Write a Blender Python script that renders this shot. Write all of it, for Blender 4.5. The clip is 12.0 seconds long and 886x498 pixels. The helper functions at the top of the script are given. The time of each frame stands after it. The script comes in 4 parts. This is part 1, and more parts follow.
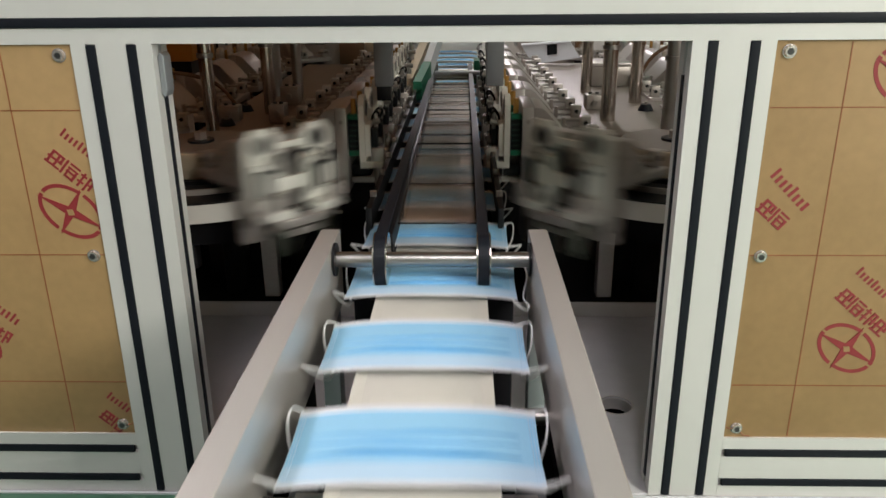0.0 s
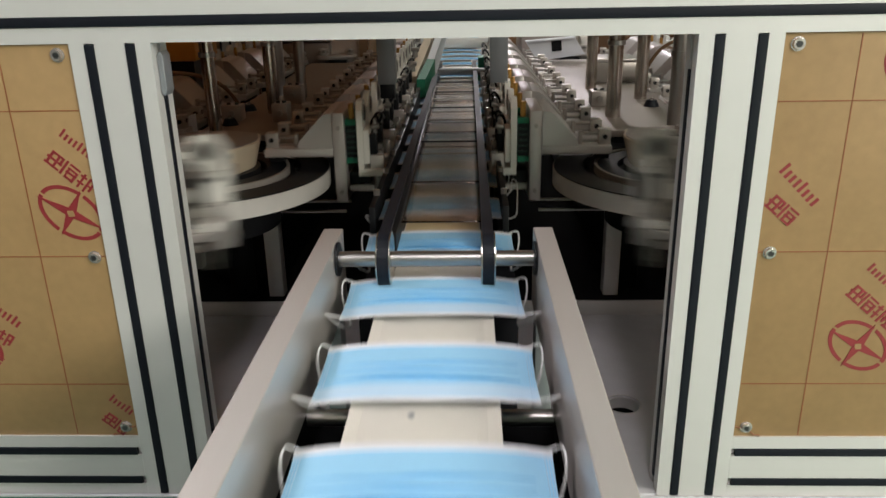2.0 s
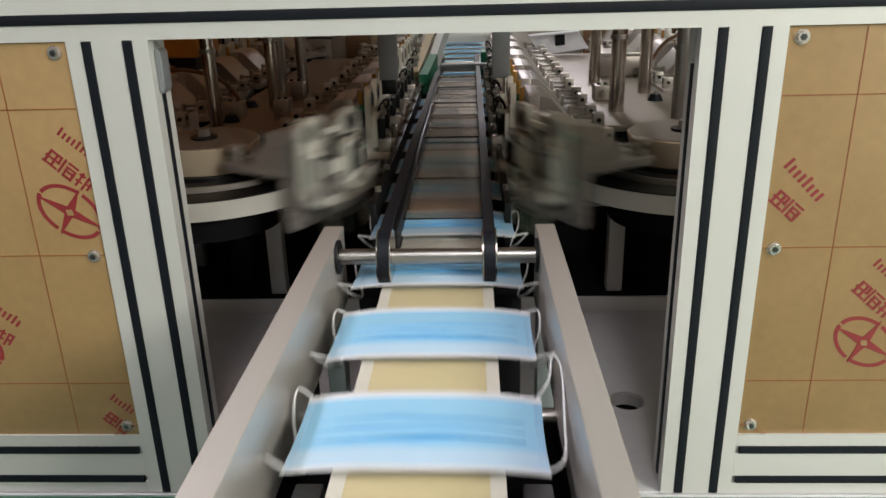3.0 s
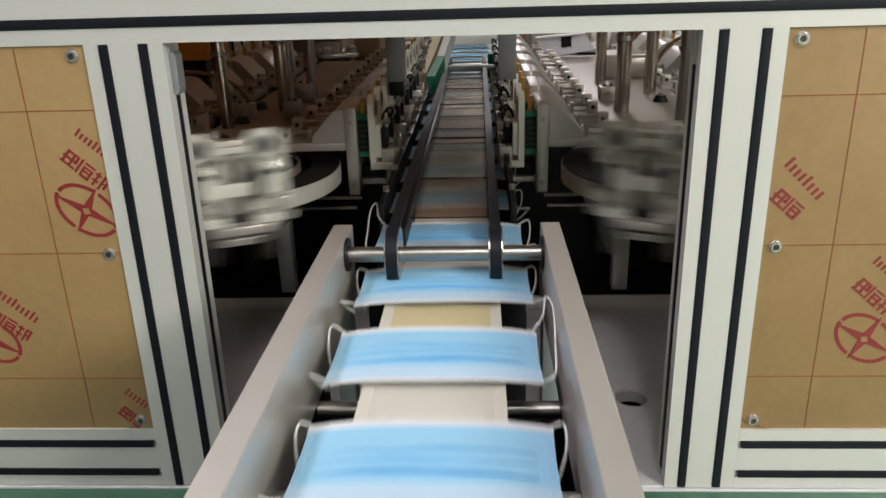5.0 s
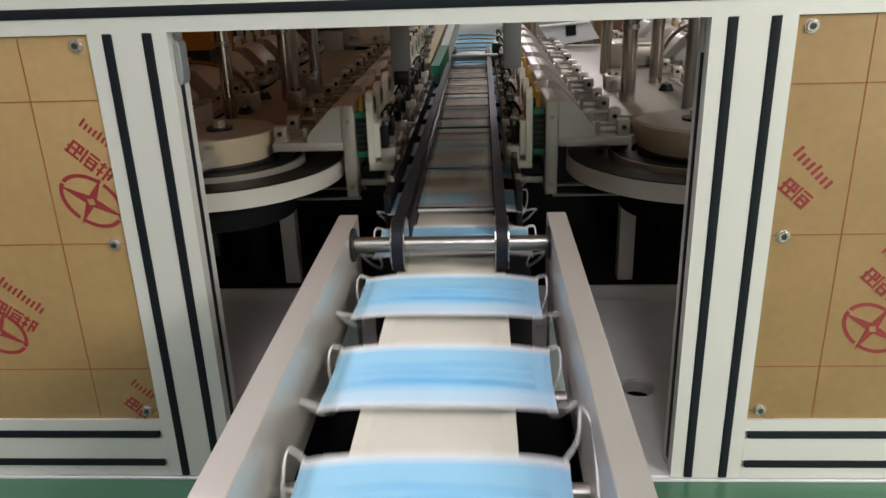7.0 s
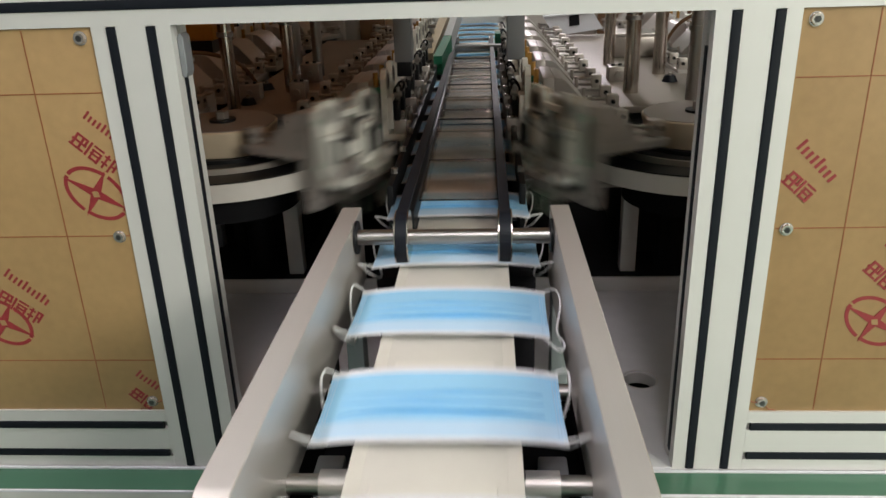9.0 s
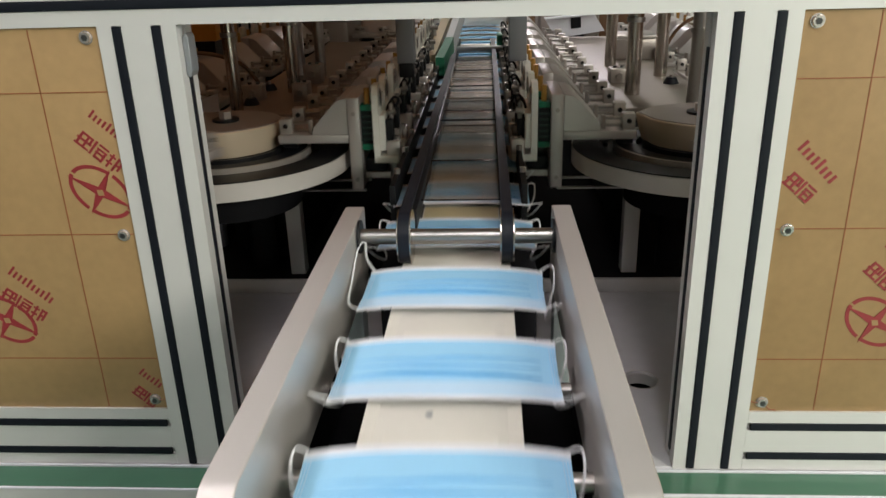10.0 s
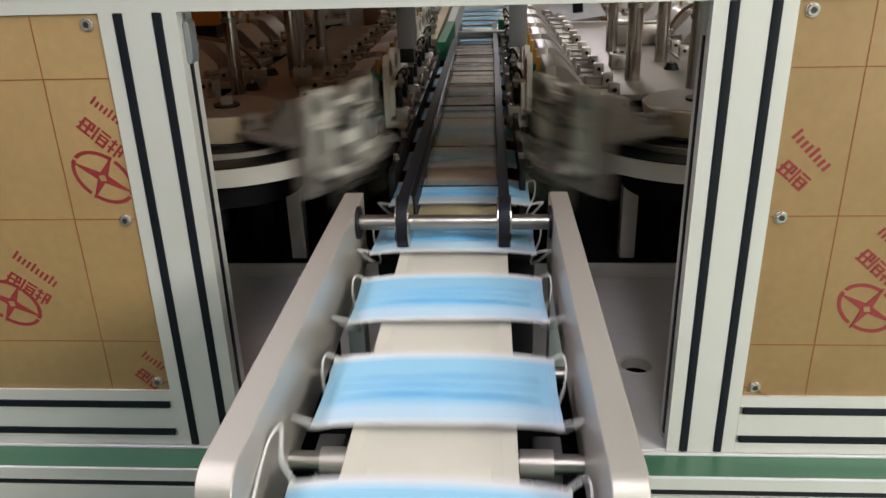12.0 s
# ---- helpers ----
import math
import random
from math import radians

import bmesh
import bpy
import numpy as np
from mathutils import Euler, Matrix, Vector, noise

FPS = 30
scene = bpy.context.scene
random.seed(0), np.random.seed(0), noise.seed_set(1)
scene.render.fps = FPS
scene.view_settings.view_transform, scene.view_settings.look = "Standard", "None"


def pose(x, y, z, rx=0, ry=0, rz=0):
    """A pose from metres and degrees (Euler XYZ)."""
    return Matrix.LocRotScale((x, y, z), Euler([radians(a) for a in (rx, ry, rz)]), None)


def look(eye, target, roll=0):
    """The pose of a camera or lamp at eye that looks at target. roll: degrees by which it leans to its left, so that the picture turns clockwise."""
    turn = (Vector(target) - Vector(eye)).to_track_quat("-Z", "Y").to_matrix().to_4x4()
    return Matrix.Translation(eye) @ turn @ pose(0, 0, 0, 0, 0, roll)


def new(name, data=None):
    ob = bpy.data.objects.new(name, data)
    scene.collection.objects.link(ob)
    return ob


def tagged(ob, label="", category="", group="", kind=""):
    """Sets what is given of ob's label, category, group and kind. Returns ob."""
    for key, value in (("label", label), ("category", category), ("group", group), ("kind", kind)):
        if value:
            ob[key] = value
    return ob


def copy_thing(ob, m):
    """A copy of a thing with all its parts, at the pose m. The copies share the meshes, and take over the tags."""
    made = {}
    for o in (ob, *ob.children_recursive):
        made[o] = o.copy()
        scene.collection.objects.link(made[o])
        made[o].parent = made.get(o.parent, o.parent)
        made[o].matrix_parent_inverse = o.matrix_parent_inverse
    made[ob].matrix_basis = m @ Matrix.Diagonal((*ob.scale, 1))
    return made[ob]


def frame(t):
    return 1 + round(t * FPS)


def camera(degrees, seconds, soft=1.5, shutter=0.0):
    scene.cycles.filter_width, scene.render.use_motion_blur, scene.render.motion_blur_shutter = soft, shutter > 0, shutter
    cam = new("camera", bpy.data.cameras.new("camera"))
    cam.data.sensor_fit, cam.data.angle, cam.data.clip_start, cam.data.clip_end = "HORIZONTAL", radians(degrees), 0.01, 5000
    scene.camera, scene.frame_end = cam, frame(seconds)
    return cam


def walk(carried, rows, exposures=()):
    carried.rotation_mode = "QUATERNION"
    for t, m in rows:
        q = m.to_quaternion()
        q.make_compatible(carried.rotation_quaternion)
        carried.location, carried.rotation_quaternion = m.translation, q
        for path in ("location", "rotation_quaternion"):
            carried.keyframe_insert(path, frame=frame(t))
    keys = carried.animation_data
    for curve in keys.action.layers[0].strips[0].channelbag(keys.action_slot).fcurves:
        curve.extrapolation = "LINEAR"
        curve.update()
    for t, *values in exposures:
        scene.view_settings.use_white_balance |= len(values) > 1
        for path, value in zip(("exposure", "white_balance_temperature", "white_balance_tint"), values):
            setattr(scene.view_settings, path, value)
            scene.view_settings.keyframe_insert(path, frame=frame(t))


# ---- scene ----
cam = camera(60.0, 12.0, shutter=0.5)
PATH = [
    (0, (0.042, -0.761, 1.378), (-0.01, 1.118, 0.695), -0.5),
    (0.5, (0.048, -0.766, 1.378), (-0.01, 1.116, 0.705), -0.5),
    (1, (0.047, -0.764, 1.375), (-0.012, 1.119, 0.702), -0.7),
    (1.5, (0.051, -0.754, 1.378), (-0.022, 1.122, 0.69), -1.1),
    (2, (0.044, -0.751, 1.375), (-0.024, 1.126, 0.688), -1.1),
    (2.5, (0.049, -0.743, 1.375), (-0.032, 1.129, 0.677), -1.4),
    (3, (0.048, -0.744, 1.375), (-0.033, 1.128, 0.676), -1.5),
    (5, (0.049, -0.762, 1.377), (-0.051, 1.111, 0.683), -1.7),
    (5.5, (0.048, -0.766, 1.38), (-0.054, 1.106, 0.684), -1.7),
    (6, (0.047, -0.765, 1.379), (-0.057, 1.104, 0.675), -1.8),
    (6.5, (0.052, -0.761, 1.379), (-0.063, 1.103, 0.665), -1.9),
    (7, (0.046, -0.759, 1.376), (-0.063, 1.105, 0.658), -1.9),
    (9, (0.045, -0.76, 1.38), (-0.07, 1.093, 0.637), -1.9),
    (9.5, (0.046, -0.761, 1.381), (-0.072, 1.091, 0.635), -1.8),
    (10, (0.043, -0.765, 1.379), (-0.073, 1.09, 0.641), -1.7),
    (10.5, (0.045, -0.764, 1.382), (-0.083, 1.085, 0.631), -1.7),
    (11, (0.037, -0.768, 1.377), (-0.079, 1.083, 0.63), -1.5),
    (11.5, (0.043, -0.771, 1.379), (-0.075, 1.076, 0.62), -1.5),
    (12, (0.049, -0.774, 1.385), (-0.074, 1.065, 0.608), -1.6),
]
walk(cam, [(t, look(eye, target, roll)) for t, eye, target, roll in PATH])

random.seed(7)

# ---- world and lights ----
world = bpy.data.worlds.new("world")
scene.world = world
world.use_nodes = True
world.node_tree.nodes["Background"].inputs[0].default_value = (0.9, 0.95, 1.0, 1)
world.node_tree.nodes["Background"].inputs[1].default_value = 0.05
scene.view_settings.exposure = 0.0


def area(name, x, y, z, sx, sy, power, colour, rx=0.0, rz=0.0):
    data = bpy.data.lights.new(name, "AREA")
    data.shape, data.size, data.size_y, data.energy, data.color = "RECTANGLE", sx, sy, power, colour
    ob = new(name, data)
    ob.matrix_world = pose(x, y, z, rx, 0, rz)
    return ob


WARM, COOL = (0.965, 0.94, 0.83), (0.99, 0.90, 0.96)
# Unseen lamps, placed and powered to balance brightness; several are pure fill.
LAMPS = ((3.6, -3.9, 410, WARM), (-0.9, -1.8, 4, COOL), (0.12, -1.5, 11, COOL), (2.0, -1.6, 31, WARM), (-1.4, 0.0, 29, COOL), (0.3, 2.6, 13, WARM), (-3.4, 2.4, 8, WARM), (0.4, 5.0, 40, COOL), (0.4, 8.5, 30, COOL))
for lx, ly, power, tint in LAMPS:
    area("ceiling_lamp", lx, ly, 2.86, 2.0 if power > 100 else 0.3, 2.0 if power > 100 else 1.4, power, tint)


# ---- materials ----
def material(name, colour, rough=0.5, metal=0.0, grain=0.06, scale=40.0, bump=0.0, bump_scale=300.0, stretch=(1, 1, 1), stain=0.05, coat=0.0, vary=0.0, gloss=0.5):
    m = bpy.data.materials.new(name)
    m.use_nodes = True
    nt = m.node_tree
    b = nt.nodes["Principled BSDF"]
    co = nt.nodes.new("ShaderNodeTexCoord")
    mp = nt.nodes.new("ShaderNodeMapping")
    mp.inputs["Scale"].default_value = stretch
    nt.links.new(co.outputs["Object"], mp.inputs["Vector"])

    def noisy(sc, detail=4.0):
        n = nt.nodes.new("ShaderNodeTexNoise")
        n.inputs["Scale"].default_value = sc
        n.inputs["Detail"].default_value = detail
        nt.links.new(mp.outputs["Vector"], n.inputs["Vector"])
        return n

    fine, wide = noisy(scale), noisy(scale / 9)
    mix = nt.nodes.new("ShaderNodeMix")
    mix.data_type = "RGBA"
    mix.blend_type = "MULTIPLY"
    mix.inputs["Factor"].default_value = 1.0
    mix.inputs["A"].default_value = (*colour, 1)
    total = nt.nodes.new("ShaderNodeMath")
    total.operation = "MULTIPLY_ADD"
    nt.links.new(fine.outputs["Fac"], total.inputs[0])
    total.inputs[1].default_value = grain * 2
    total.inputs[2].default_value = 1.0 - grain - stain
    second = nt.nodes.new("ShaderNodeMath")
    second.operation = "MULTIPLY_ADD"
    nt.links.new(wide.outputs["Fac"], second.inputs[0])
    second.inputs[1].default_value = stain * 2
    nt.links.new(total.outputs[0], second.inputs[2])
    last = second
    if vary:
        info = nt.nodes.new("ShaderNodeObjectInfo")
        third = nt.nodes.new("ShaderNodeMath")
        third.operation = "MULTIPLY_ADD"
        nt.links.new(info.outputs["Random"], third.inputs[0])
        third.inputs[1].default_value = vary
        nt.links.new(second.outputs[0], third.inputs[2])
        last = third
    nt.links.new(last.outputs[0], mix.inputs["B"])
    nt.links.new(mix.outputs["Result"], b.inputs["Base Color"])
    ro = nt.nodes.new("ShaderNodeMath")
    ro.operation = "MULTIPLY_ADD"
    nt.links.new(wide.outputs["Fac"], ro.inputs[0])
    ro.inputs[1].default_value = 0.2
    ro.inputs[2].default_value = max(rough - 0.1, 0.02)
    nt.links.new(ro.outputs[0], b.inputs["Roughness"])
    b.inputs["Metallic"].default_value = metal
    b.inputs["Specular IOR Level"].default_value = gloss
    if coat:
        b.inputs["Coat Weight"].default_value = coat
        b.inputs["Coat Roughness"].default_value = 0.15
    if bump:
        n = noisy(bump_scale, 2.0)
        bp = nt.nodes.new("ShaderNodeBump")
        bp.inputs["Strength"].default_value = bump
        bp.inputs["Distance"].default_value = 0.001
        nt.links.new(n.outputs["Fac"], bp.inputs["Height"])
        nt.links.new(bp.outputs["Normal"], b.inputs["Normal"])
    return m


M_FRAME = material("anodised_profile", (0.71, 0.69, 0.678), 0.46, 0.25, 0.03, 30, 0.05, 600, (1, 1, 1), 0.03)
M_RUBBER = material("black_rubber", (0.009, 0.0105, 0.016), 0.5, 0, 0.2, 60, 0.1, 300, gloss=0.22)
M_PAPER = material("brown_film", (0.362, 0.229, 0.103), 0.5, 0, 0.12, 90, 0.15, 70, (1, 1, 1), 0.17, 0.12)
M_RED = material("red_print", (0.27, 0.03, 0.035), 0.5, 0, 0.15, 200)
M_LINE = material("red_brown_line", (0.28, 0.09, 0.035), 0.5, 0, 0.2, 200)
M_STEEL = material("polished_steel", (0.42, 0.40, 0.385), 0.33, 1.0, 0.05, 40)
M_COLUMN = material("bright_chrome", (0.54, 0.485, 0.44), 0.2, 1.0, 0.05, 40)
M_SCREW = material("screw_steel", (0.62, 0.57, 0.545), 0.24, 0.72, 0.1, 300)
M_SOCKET = material("screw_socket", (0.06, 0.06, 0.06), 0.5, 0.6)
M_RAIL = material("brushed_aluminium", (0.66, 0.612, 0.585), 0.42, 0.65, 0.03, 60, 0.06, 500, (1, 0.06, 1), 0.03)
M_RIM = material("turned_rim", (0.72, 0.68, 0.65), 0.34, 0.12, 0.05, 50, 0.03, 300, (1, 1, 1), 0.05)
M_PLATE = material("clear_aluminium", (0.54, 0.495, 0.48), 0.34, 0.45, 0.05, 50, 0.05, 400, (1, 1, 1), 0.06, 0, 0.06)
M_WHITE = material("satin_nickel", (0.84, 0.82, 0.775), 0.5, 0.05, 0.04, 50, 0.03, 400, (1, 1, 1), 0.05, 0, 0.05)
M_TABLE = material("ground_steel_table", (0.74, 0.73, 0.76), 0.42, 0.15, 0.06, 40, 0.04, 300, (1, 1, 1), 0.1)
M_BRACKET = material("brown_grey_anodised", (0.38, 0.335, 0.31), 0.34, 0.5, 0.08, 60, 0.03, 300, (1, 1, 1), 0.12)
M_DARK = material("black_steel", (0.011, 0.011, 0.013), 0.42, 0.1, 0.2, 30, gloss=0.3)
# Shade put in as matt black for undersides and gaps; also the hood window.
M_MATT = material("matt_black", (0.010, 0.010, 0.012), 0.7, 0, 0.2, 30, gloss=0.12)
M_NEAR_BLACK = material("near_black_plate", (0.013, 0.0125, 0.015), 0.8, 0.0, 0.1, 30, gloss=0.05)
M_GREY = material("grey_anodised", (0.27, 0.28, 0.3), 0.4, 0.4, 0.06, 40)
M_GREEN = material("green_nylon", (0.01, 0.17, 0.09), 0.45, 0, 0.1, 40)
M_GREENISH = material("dark_green_resin", (0.007, 0.03, 0.021), 0.4, 0, 0.1, 60)
M_BRASS = material("worn_brass", (0.50, 0.27, 0.07), 0.35, 0.7, 0.1, 60)
M_CLAMP = material("bead_blasted_clamp", (0.48, 0.435, 0.405), 0.36, 0.5, 0.06, 80, 0.03, 300, (1, 1, 1), 0.08)
M_FLOOR = material("green_epoxy", (0.095, 0.17, 0.13), 0.22, 0, 0.08, 12, 0.04, 40, (1, 1, 1), 0.08, 0.3)
M_LEDGE = material("green_mat", (0.065, 0.165, 0.105), 0.3, 0, 0.06, 30, 0.05, 200, (1, 1, 1), 0.08)
M_CREAM = material("cream_coated_drum", (0.68, 0.56, 0.42), 0.3, 0.25, 0.05, 30, 0.03, 300, (1, 1, 1), 0.06)
M_DECK = material("satin_deck_plate", (0.275, 0.23, 0.205), 0.45, 0.2, 0.06, 30, 0.03, 300, (1, 1, 1), 0.1)
M_BELT = material("cream_belt", (0.62, 0.585, 0.52), 0.55, 0, 0.03, 90, 0.12, 700, (1, 1, 1), 0.06)
M_STOP = material("pale_pad", (0.66, 0.625, 0.555), 0.5, 0, 0.03, 90, 0.1, 500, (1, 1, 1), 0.04, 0, 0.06)
M_PAD = material("cream_pad", (0.62, 0.588, 0.525), 0.5, 0, 0.03, 90, 0.1, 500, (1, 1, 1), 0.05)
M_OLD = material("yellowed_pad", (0.60, 0.51, 0.30), 0.5, 0, 0.05, 90, 0.1, 500, (1, 1, 1), 0.07)
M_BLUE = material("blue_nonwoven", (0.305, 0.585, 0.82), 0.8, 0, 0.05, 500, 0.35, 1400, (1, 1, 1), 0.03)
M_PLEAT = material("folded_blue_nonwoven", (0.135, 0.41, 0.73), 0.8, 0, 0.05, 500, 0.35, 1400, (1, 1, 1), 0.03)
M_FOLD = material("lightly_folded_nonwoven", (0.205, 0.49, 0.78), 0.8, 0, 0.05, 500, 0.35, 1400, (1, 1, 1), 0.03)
M_PALE = material("pale_blue_nonwoven", (0.48, 0.65, 0.82), 0.8, 0, 0.04, 500, 0.35, 1400, (1, 1, 1), 0.03)
M_HEM = material("white_nonwoven", (0.73, 0.73, 0.78), 0.8, 0, 0.04, 500, 0.35, 1400, (1, 1, 1), 0.03)
M_LOOP = material("white_elastic", (0.76, 0.76, 0.78), 0.8, 0, 0.08, 900, 0.4, 1500)
M_ORANGE = material("orange_enamel", (0.62, 0.26, 0.03), 0.4, 0, 0.1, 40)
M_WALL = material("painted_wall", (0.62, 0.62, 0.6), 0.7, 0, 0.04, 8, 0.1, 60)
M_CEIL = material("ceiling_board", (0.75, 0.75, 0.73), 0.8, 0, 0.03, 8, 0.1, 60)
M_INNER = material("brown_acrylic", (0.20, 0.112, 0.064), 0.25, 0, 0.1, 20, 0, 1, (1, 1, 1), 0.1)
M_TINT = material("tinted_acrylic", (0.74, 0.58, 0.48), 0.08, 0, 0.03, 10)
M_TINT.node_tree.nodes["Principled BSDF"].inputs["Transmission Weight"].default_value = 1.0
M_TINT.node_tree.nodes["Principled BSDF"].inputs["IOR"].default_value = 1.3
M_GLOW = bpy.data.materials.new("lamp_diffuser")
M_GLOW.use_nodes = True
M_GLOW.node_tree.nodes["Principled BSDF"].inputs["Emission Color"].default_value = (1, 0.98, 0.94, 1)
M_GLOW.node_tree.nodes["Principled BSDF"].inputs["Emission Strength"].default_value = 3.0


# ---- building helpers ----
def box(bm, x0, x1, y0, y1, z0, z1, bevel=0.0):
    made = bmesh.ops.create_cube(bm, size=1.0)
    for v in made["verts"]:
        v.co = Vector(((x0 + x1) / 2 + v.co.x * (x1 - x0), (y0 + y1) / 2 + v.co.y * (y1 - y0), (z0 + z1) / 2 + v.co.z * (z1 - z0)))
    if bevel:
        edges = list({e for v in made["verts"] for e in v.link_edges})
        bmesh.ops.bevel(bm, geom=edges, offset=bevel, segments=2, profile=0.5, affect="EDGES")
    return bm


def rod(bm, a, b, r, seg=20, r2=None):
    a, b = Vector(a), Vector(b)
    m = Matrix.Translation((a + b) / 2) @ (b - a).to_track_quat("Z", "Y").to_matrix().to_4x4()
    bmesh.ops.create_cone(bm, cap_ends=True, segments=seg, radius1=r, radius2=r if r2 is None else r2, depth=(b - a).length, matrix=m)
    return bm


def ring(bm, centre, r_in, r_out, z0, z1, seg=64):
    cx, cy = centre
    loops = []
    for r, z in ((r_in, z0), (r_out, z0), (r_out, z1), (r_in, z1)):
        loops.append([bm.verts.new((cx + r * math.cos(2 * math.pi * k / seg), cy + r * math.sin(2 * math.pi * k / seg), z)) for k in range(seg)])
    for i in range(4):
        p, q = loops[i], loops[(i + 1) % 4]
        for k in range(seg):
            bm.faces.new((p[k], p[(k + 1) % seg], q[(k + 1) % seg], q[k]))
    return bm


def ring_x(bm, x0, x1, y, z, r_in, r_out, seg=24):
    """A short tube along x."""
    loops = [[bm.verts.new((x, y + r * math.cos(2 * math.pi * k / seg), z + r * math.sin(2 * math.pi * k / seg))) for k in range(seg)] for r, x in ((r_in, x0), (r_out, x0), (r_out, x1), (r_in, x1))]
    for i in range(4):
        p, q = loops[i], loops[(i + 1) % 4]
        for k in range(seg):
            bm.faces.new((p[k], p[(k + 1) % seg], q[(k + 1) % seg], q[k]))
    bmesh.ops.recalc_face_normals(bm, faces=bm.faces)
    return bm


def prism(bm, points, axis, lo, hi, bevel=0.0):
    """Extrudes a closed outline along an axis: points are (y, z), (x, z) or (x, y)."""
    def at(p, d):
        return {"x": (d, p[0], p[1]), "y": (p[0], d, p[1]), "z": (p[0], p[1], d)}[axis]
    low = [bm.verts.new(at(p, lo)) for p in points]
    high = [bm.verts.new(at(p, hi)) for p in points]
    n = len(points)
    bm.faces.new(low), bm.faces.new(high[::-1])
    for k in range(n):
        bm.faces.new((low[k], high[k], high[(k + 1) % n], low[(k + 1) % n]))
    bmesh.ops.recalc_face_normals(bm, faces=bm.faces)
    if bevel:
        bmesh.ops.bevel(bm, geom=list(bm.edges), offset=bevel, segments=1, affect="EDGES")
    return bm


def tube(bm, points, r, seg=8):
    pts = [Vector(p) for p in points]
    loops = []
    for i, p in enumerate(pts):
        d = (pts[min(i + 1, len(pts) - 1)] - pts[max(i - 1, 0)]).normalized()
        side = d.cross(Vector((0.31, 0.2, 0.93))).normalized()
        up = d.cross(side)
        loops.append([bm.verts.new(p + r * (math.cos(2 * math.pi * k / seg) * side + math.sin(2 * math.pi * k / seg) * up)) for k in range(seg)])
    for p, q in zip(loops, loops[1:]):
        for k in range(seg):
            bm.faces.new((p[k], p[(k + 1) % seg], q[(k + 1) % seg], q[k]))
    bm.faces.new(loops[0][::-1]), bm.faces.new(loops[-1])
    return bm


def curve_points(keys, n=6):
    pts = [Vector(k) for k in keys]
    out = []
    for i in range(len(pts) - 1):
        p0, p1, p2, p3 = pts[max(i - 1, 0)], pts[i], pts[i + 1], pts[min(i + 2, len(pts) - 1)]
        for k in range(n):
            t = k / n
            out.append(0.5 * (2 * p1 + (p2 - p0) * t + (2 * p0 - 5 * p1 + 4 * p2 - p3) * t * t + (3 * p1 - p0 - 3 * p2 + p3) * t ** 3))
    return out + [pts[-1]]


def mesh_of(name, bm, mat, smooth=True):
    me = bpy.data.meshes.new(name)
    bm.to_mesh(me)
    bm.free()
    me.materials.append(mat)
    if smooth:
        me.polygons.foreach_set("use_smooth", [True] * len(me.polygons))
        me.set_sharp_from_angle(angle=radians(32))
    return me


def part(name, bm, mat, parent=None, label=""):
    ob = new(name, mesh_of(name, bm, mat))
    ob.parent = parent
    if label:
        ob["label"] = label
    return ob


def thing(name, label, category, group="", kind=""):
    return tagged(new(name), label, category, group, kind)


def B():
    return bmesh.new()


# ---- room shell ----
tagged(part("floor", box(B(), -6, 6, -8, 12, -0.1, 0), M_FLOOR), "glossy green epoxy workshop floor", "floor", kind="structure")
tagged(part("wall_south", box(B(), -6, 6, -8.1, -8, 0, 3), M_WALL), "plain painted workshop wall", "wall", kind="structure")
tagged(part("wall_north", box(B(), -6, 6, 12, 12.1, 0, 3), M_WALL), "plain painted workshop wall", "wall", kind="structure")
tagged(part("wall_west", box(B(), -6.1, -6, -8.1, 12.1, 0, 3), M_WALL), "plain painted workshop wall", "wall", kind="structure")
tagged(part("wall_east", box(B(), 6, 6.1, -8.1, 12.1, 0, 3), M_WALL), "plain painted workshop wall", "wall", kind="structure")
tagged(part("ceiling", box(B(), -6.1, 6.1, -8.1, 12.1, 3, 3.1), M_CEIL), "white board workshop ceiling", "ceiling", kind="structure")

# ---- machine frame of slotted profile ----
SLOT = 0.005


def section(width, depth):
    """Outline of a slotted bar, (across, deep), with slots on its wide faces every 40 mm and one on each narrow face."""
    at = [0.02 + 0.04 * i for i in range(round(width / 0.04))]
    pts = [(0, 0)]
    for u in at:
        pts += [(u - SLOT, 0), (u - SLOT, 0.006), (u + SLOT, 0.006), (u + SLOT, 0)]
    pts += [(width, 0), (width, depth / 2 - 0.004), (width - 0.006, depth / 2 - 0.004), (width - 0.006, depth / 2 + 0.004), (width, depth / 2 + 0.004), (width, depth)]
    for u in reversed(at):
        pts += [(u + SLOT, depth), (u + SLOT, depth - 0.006), (u - SLOT, depth - 0.006), (u - SLOT, depth)]
    pts += [(0, depth), (0, depth / 2 + 0.004), (0.006, depth / 2 + 0.004), (0.006, depth / 2 - 0.004), (0, depth / 2 - 0.004)]
    return pts


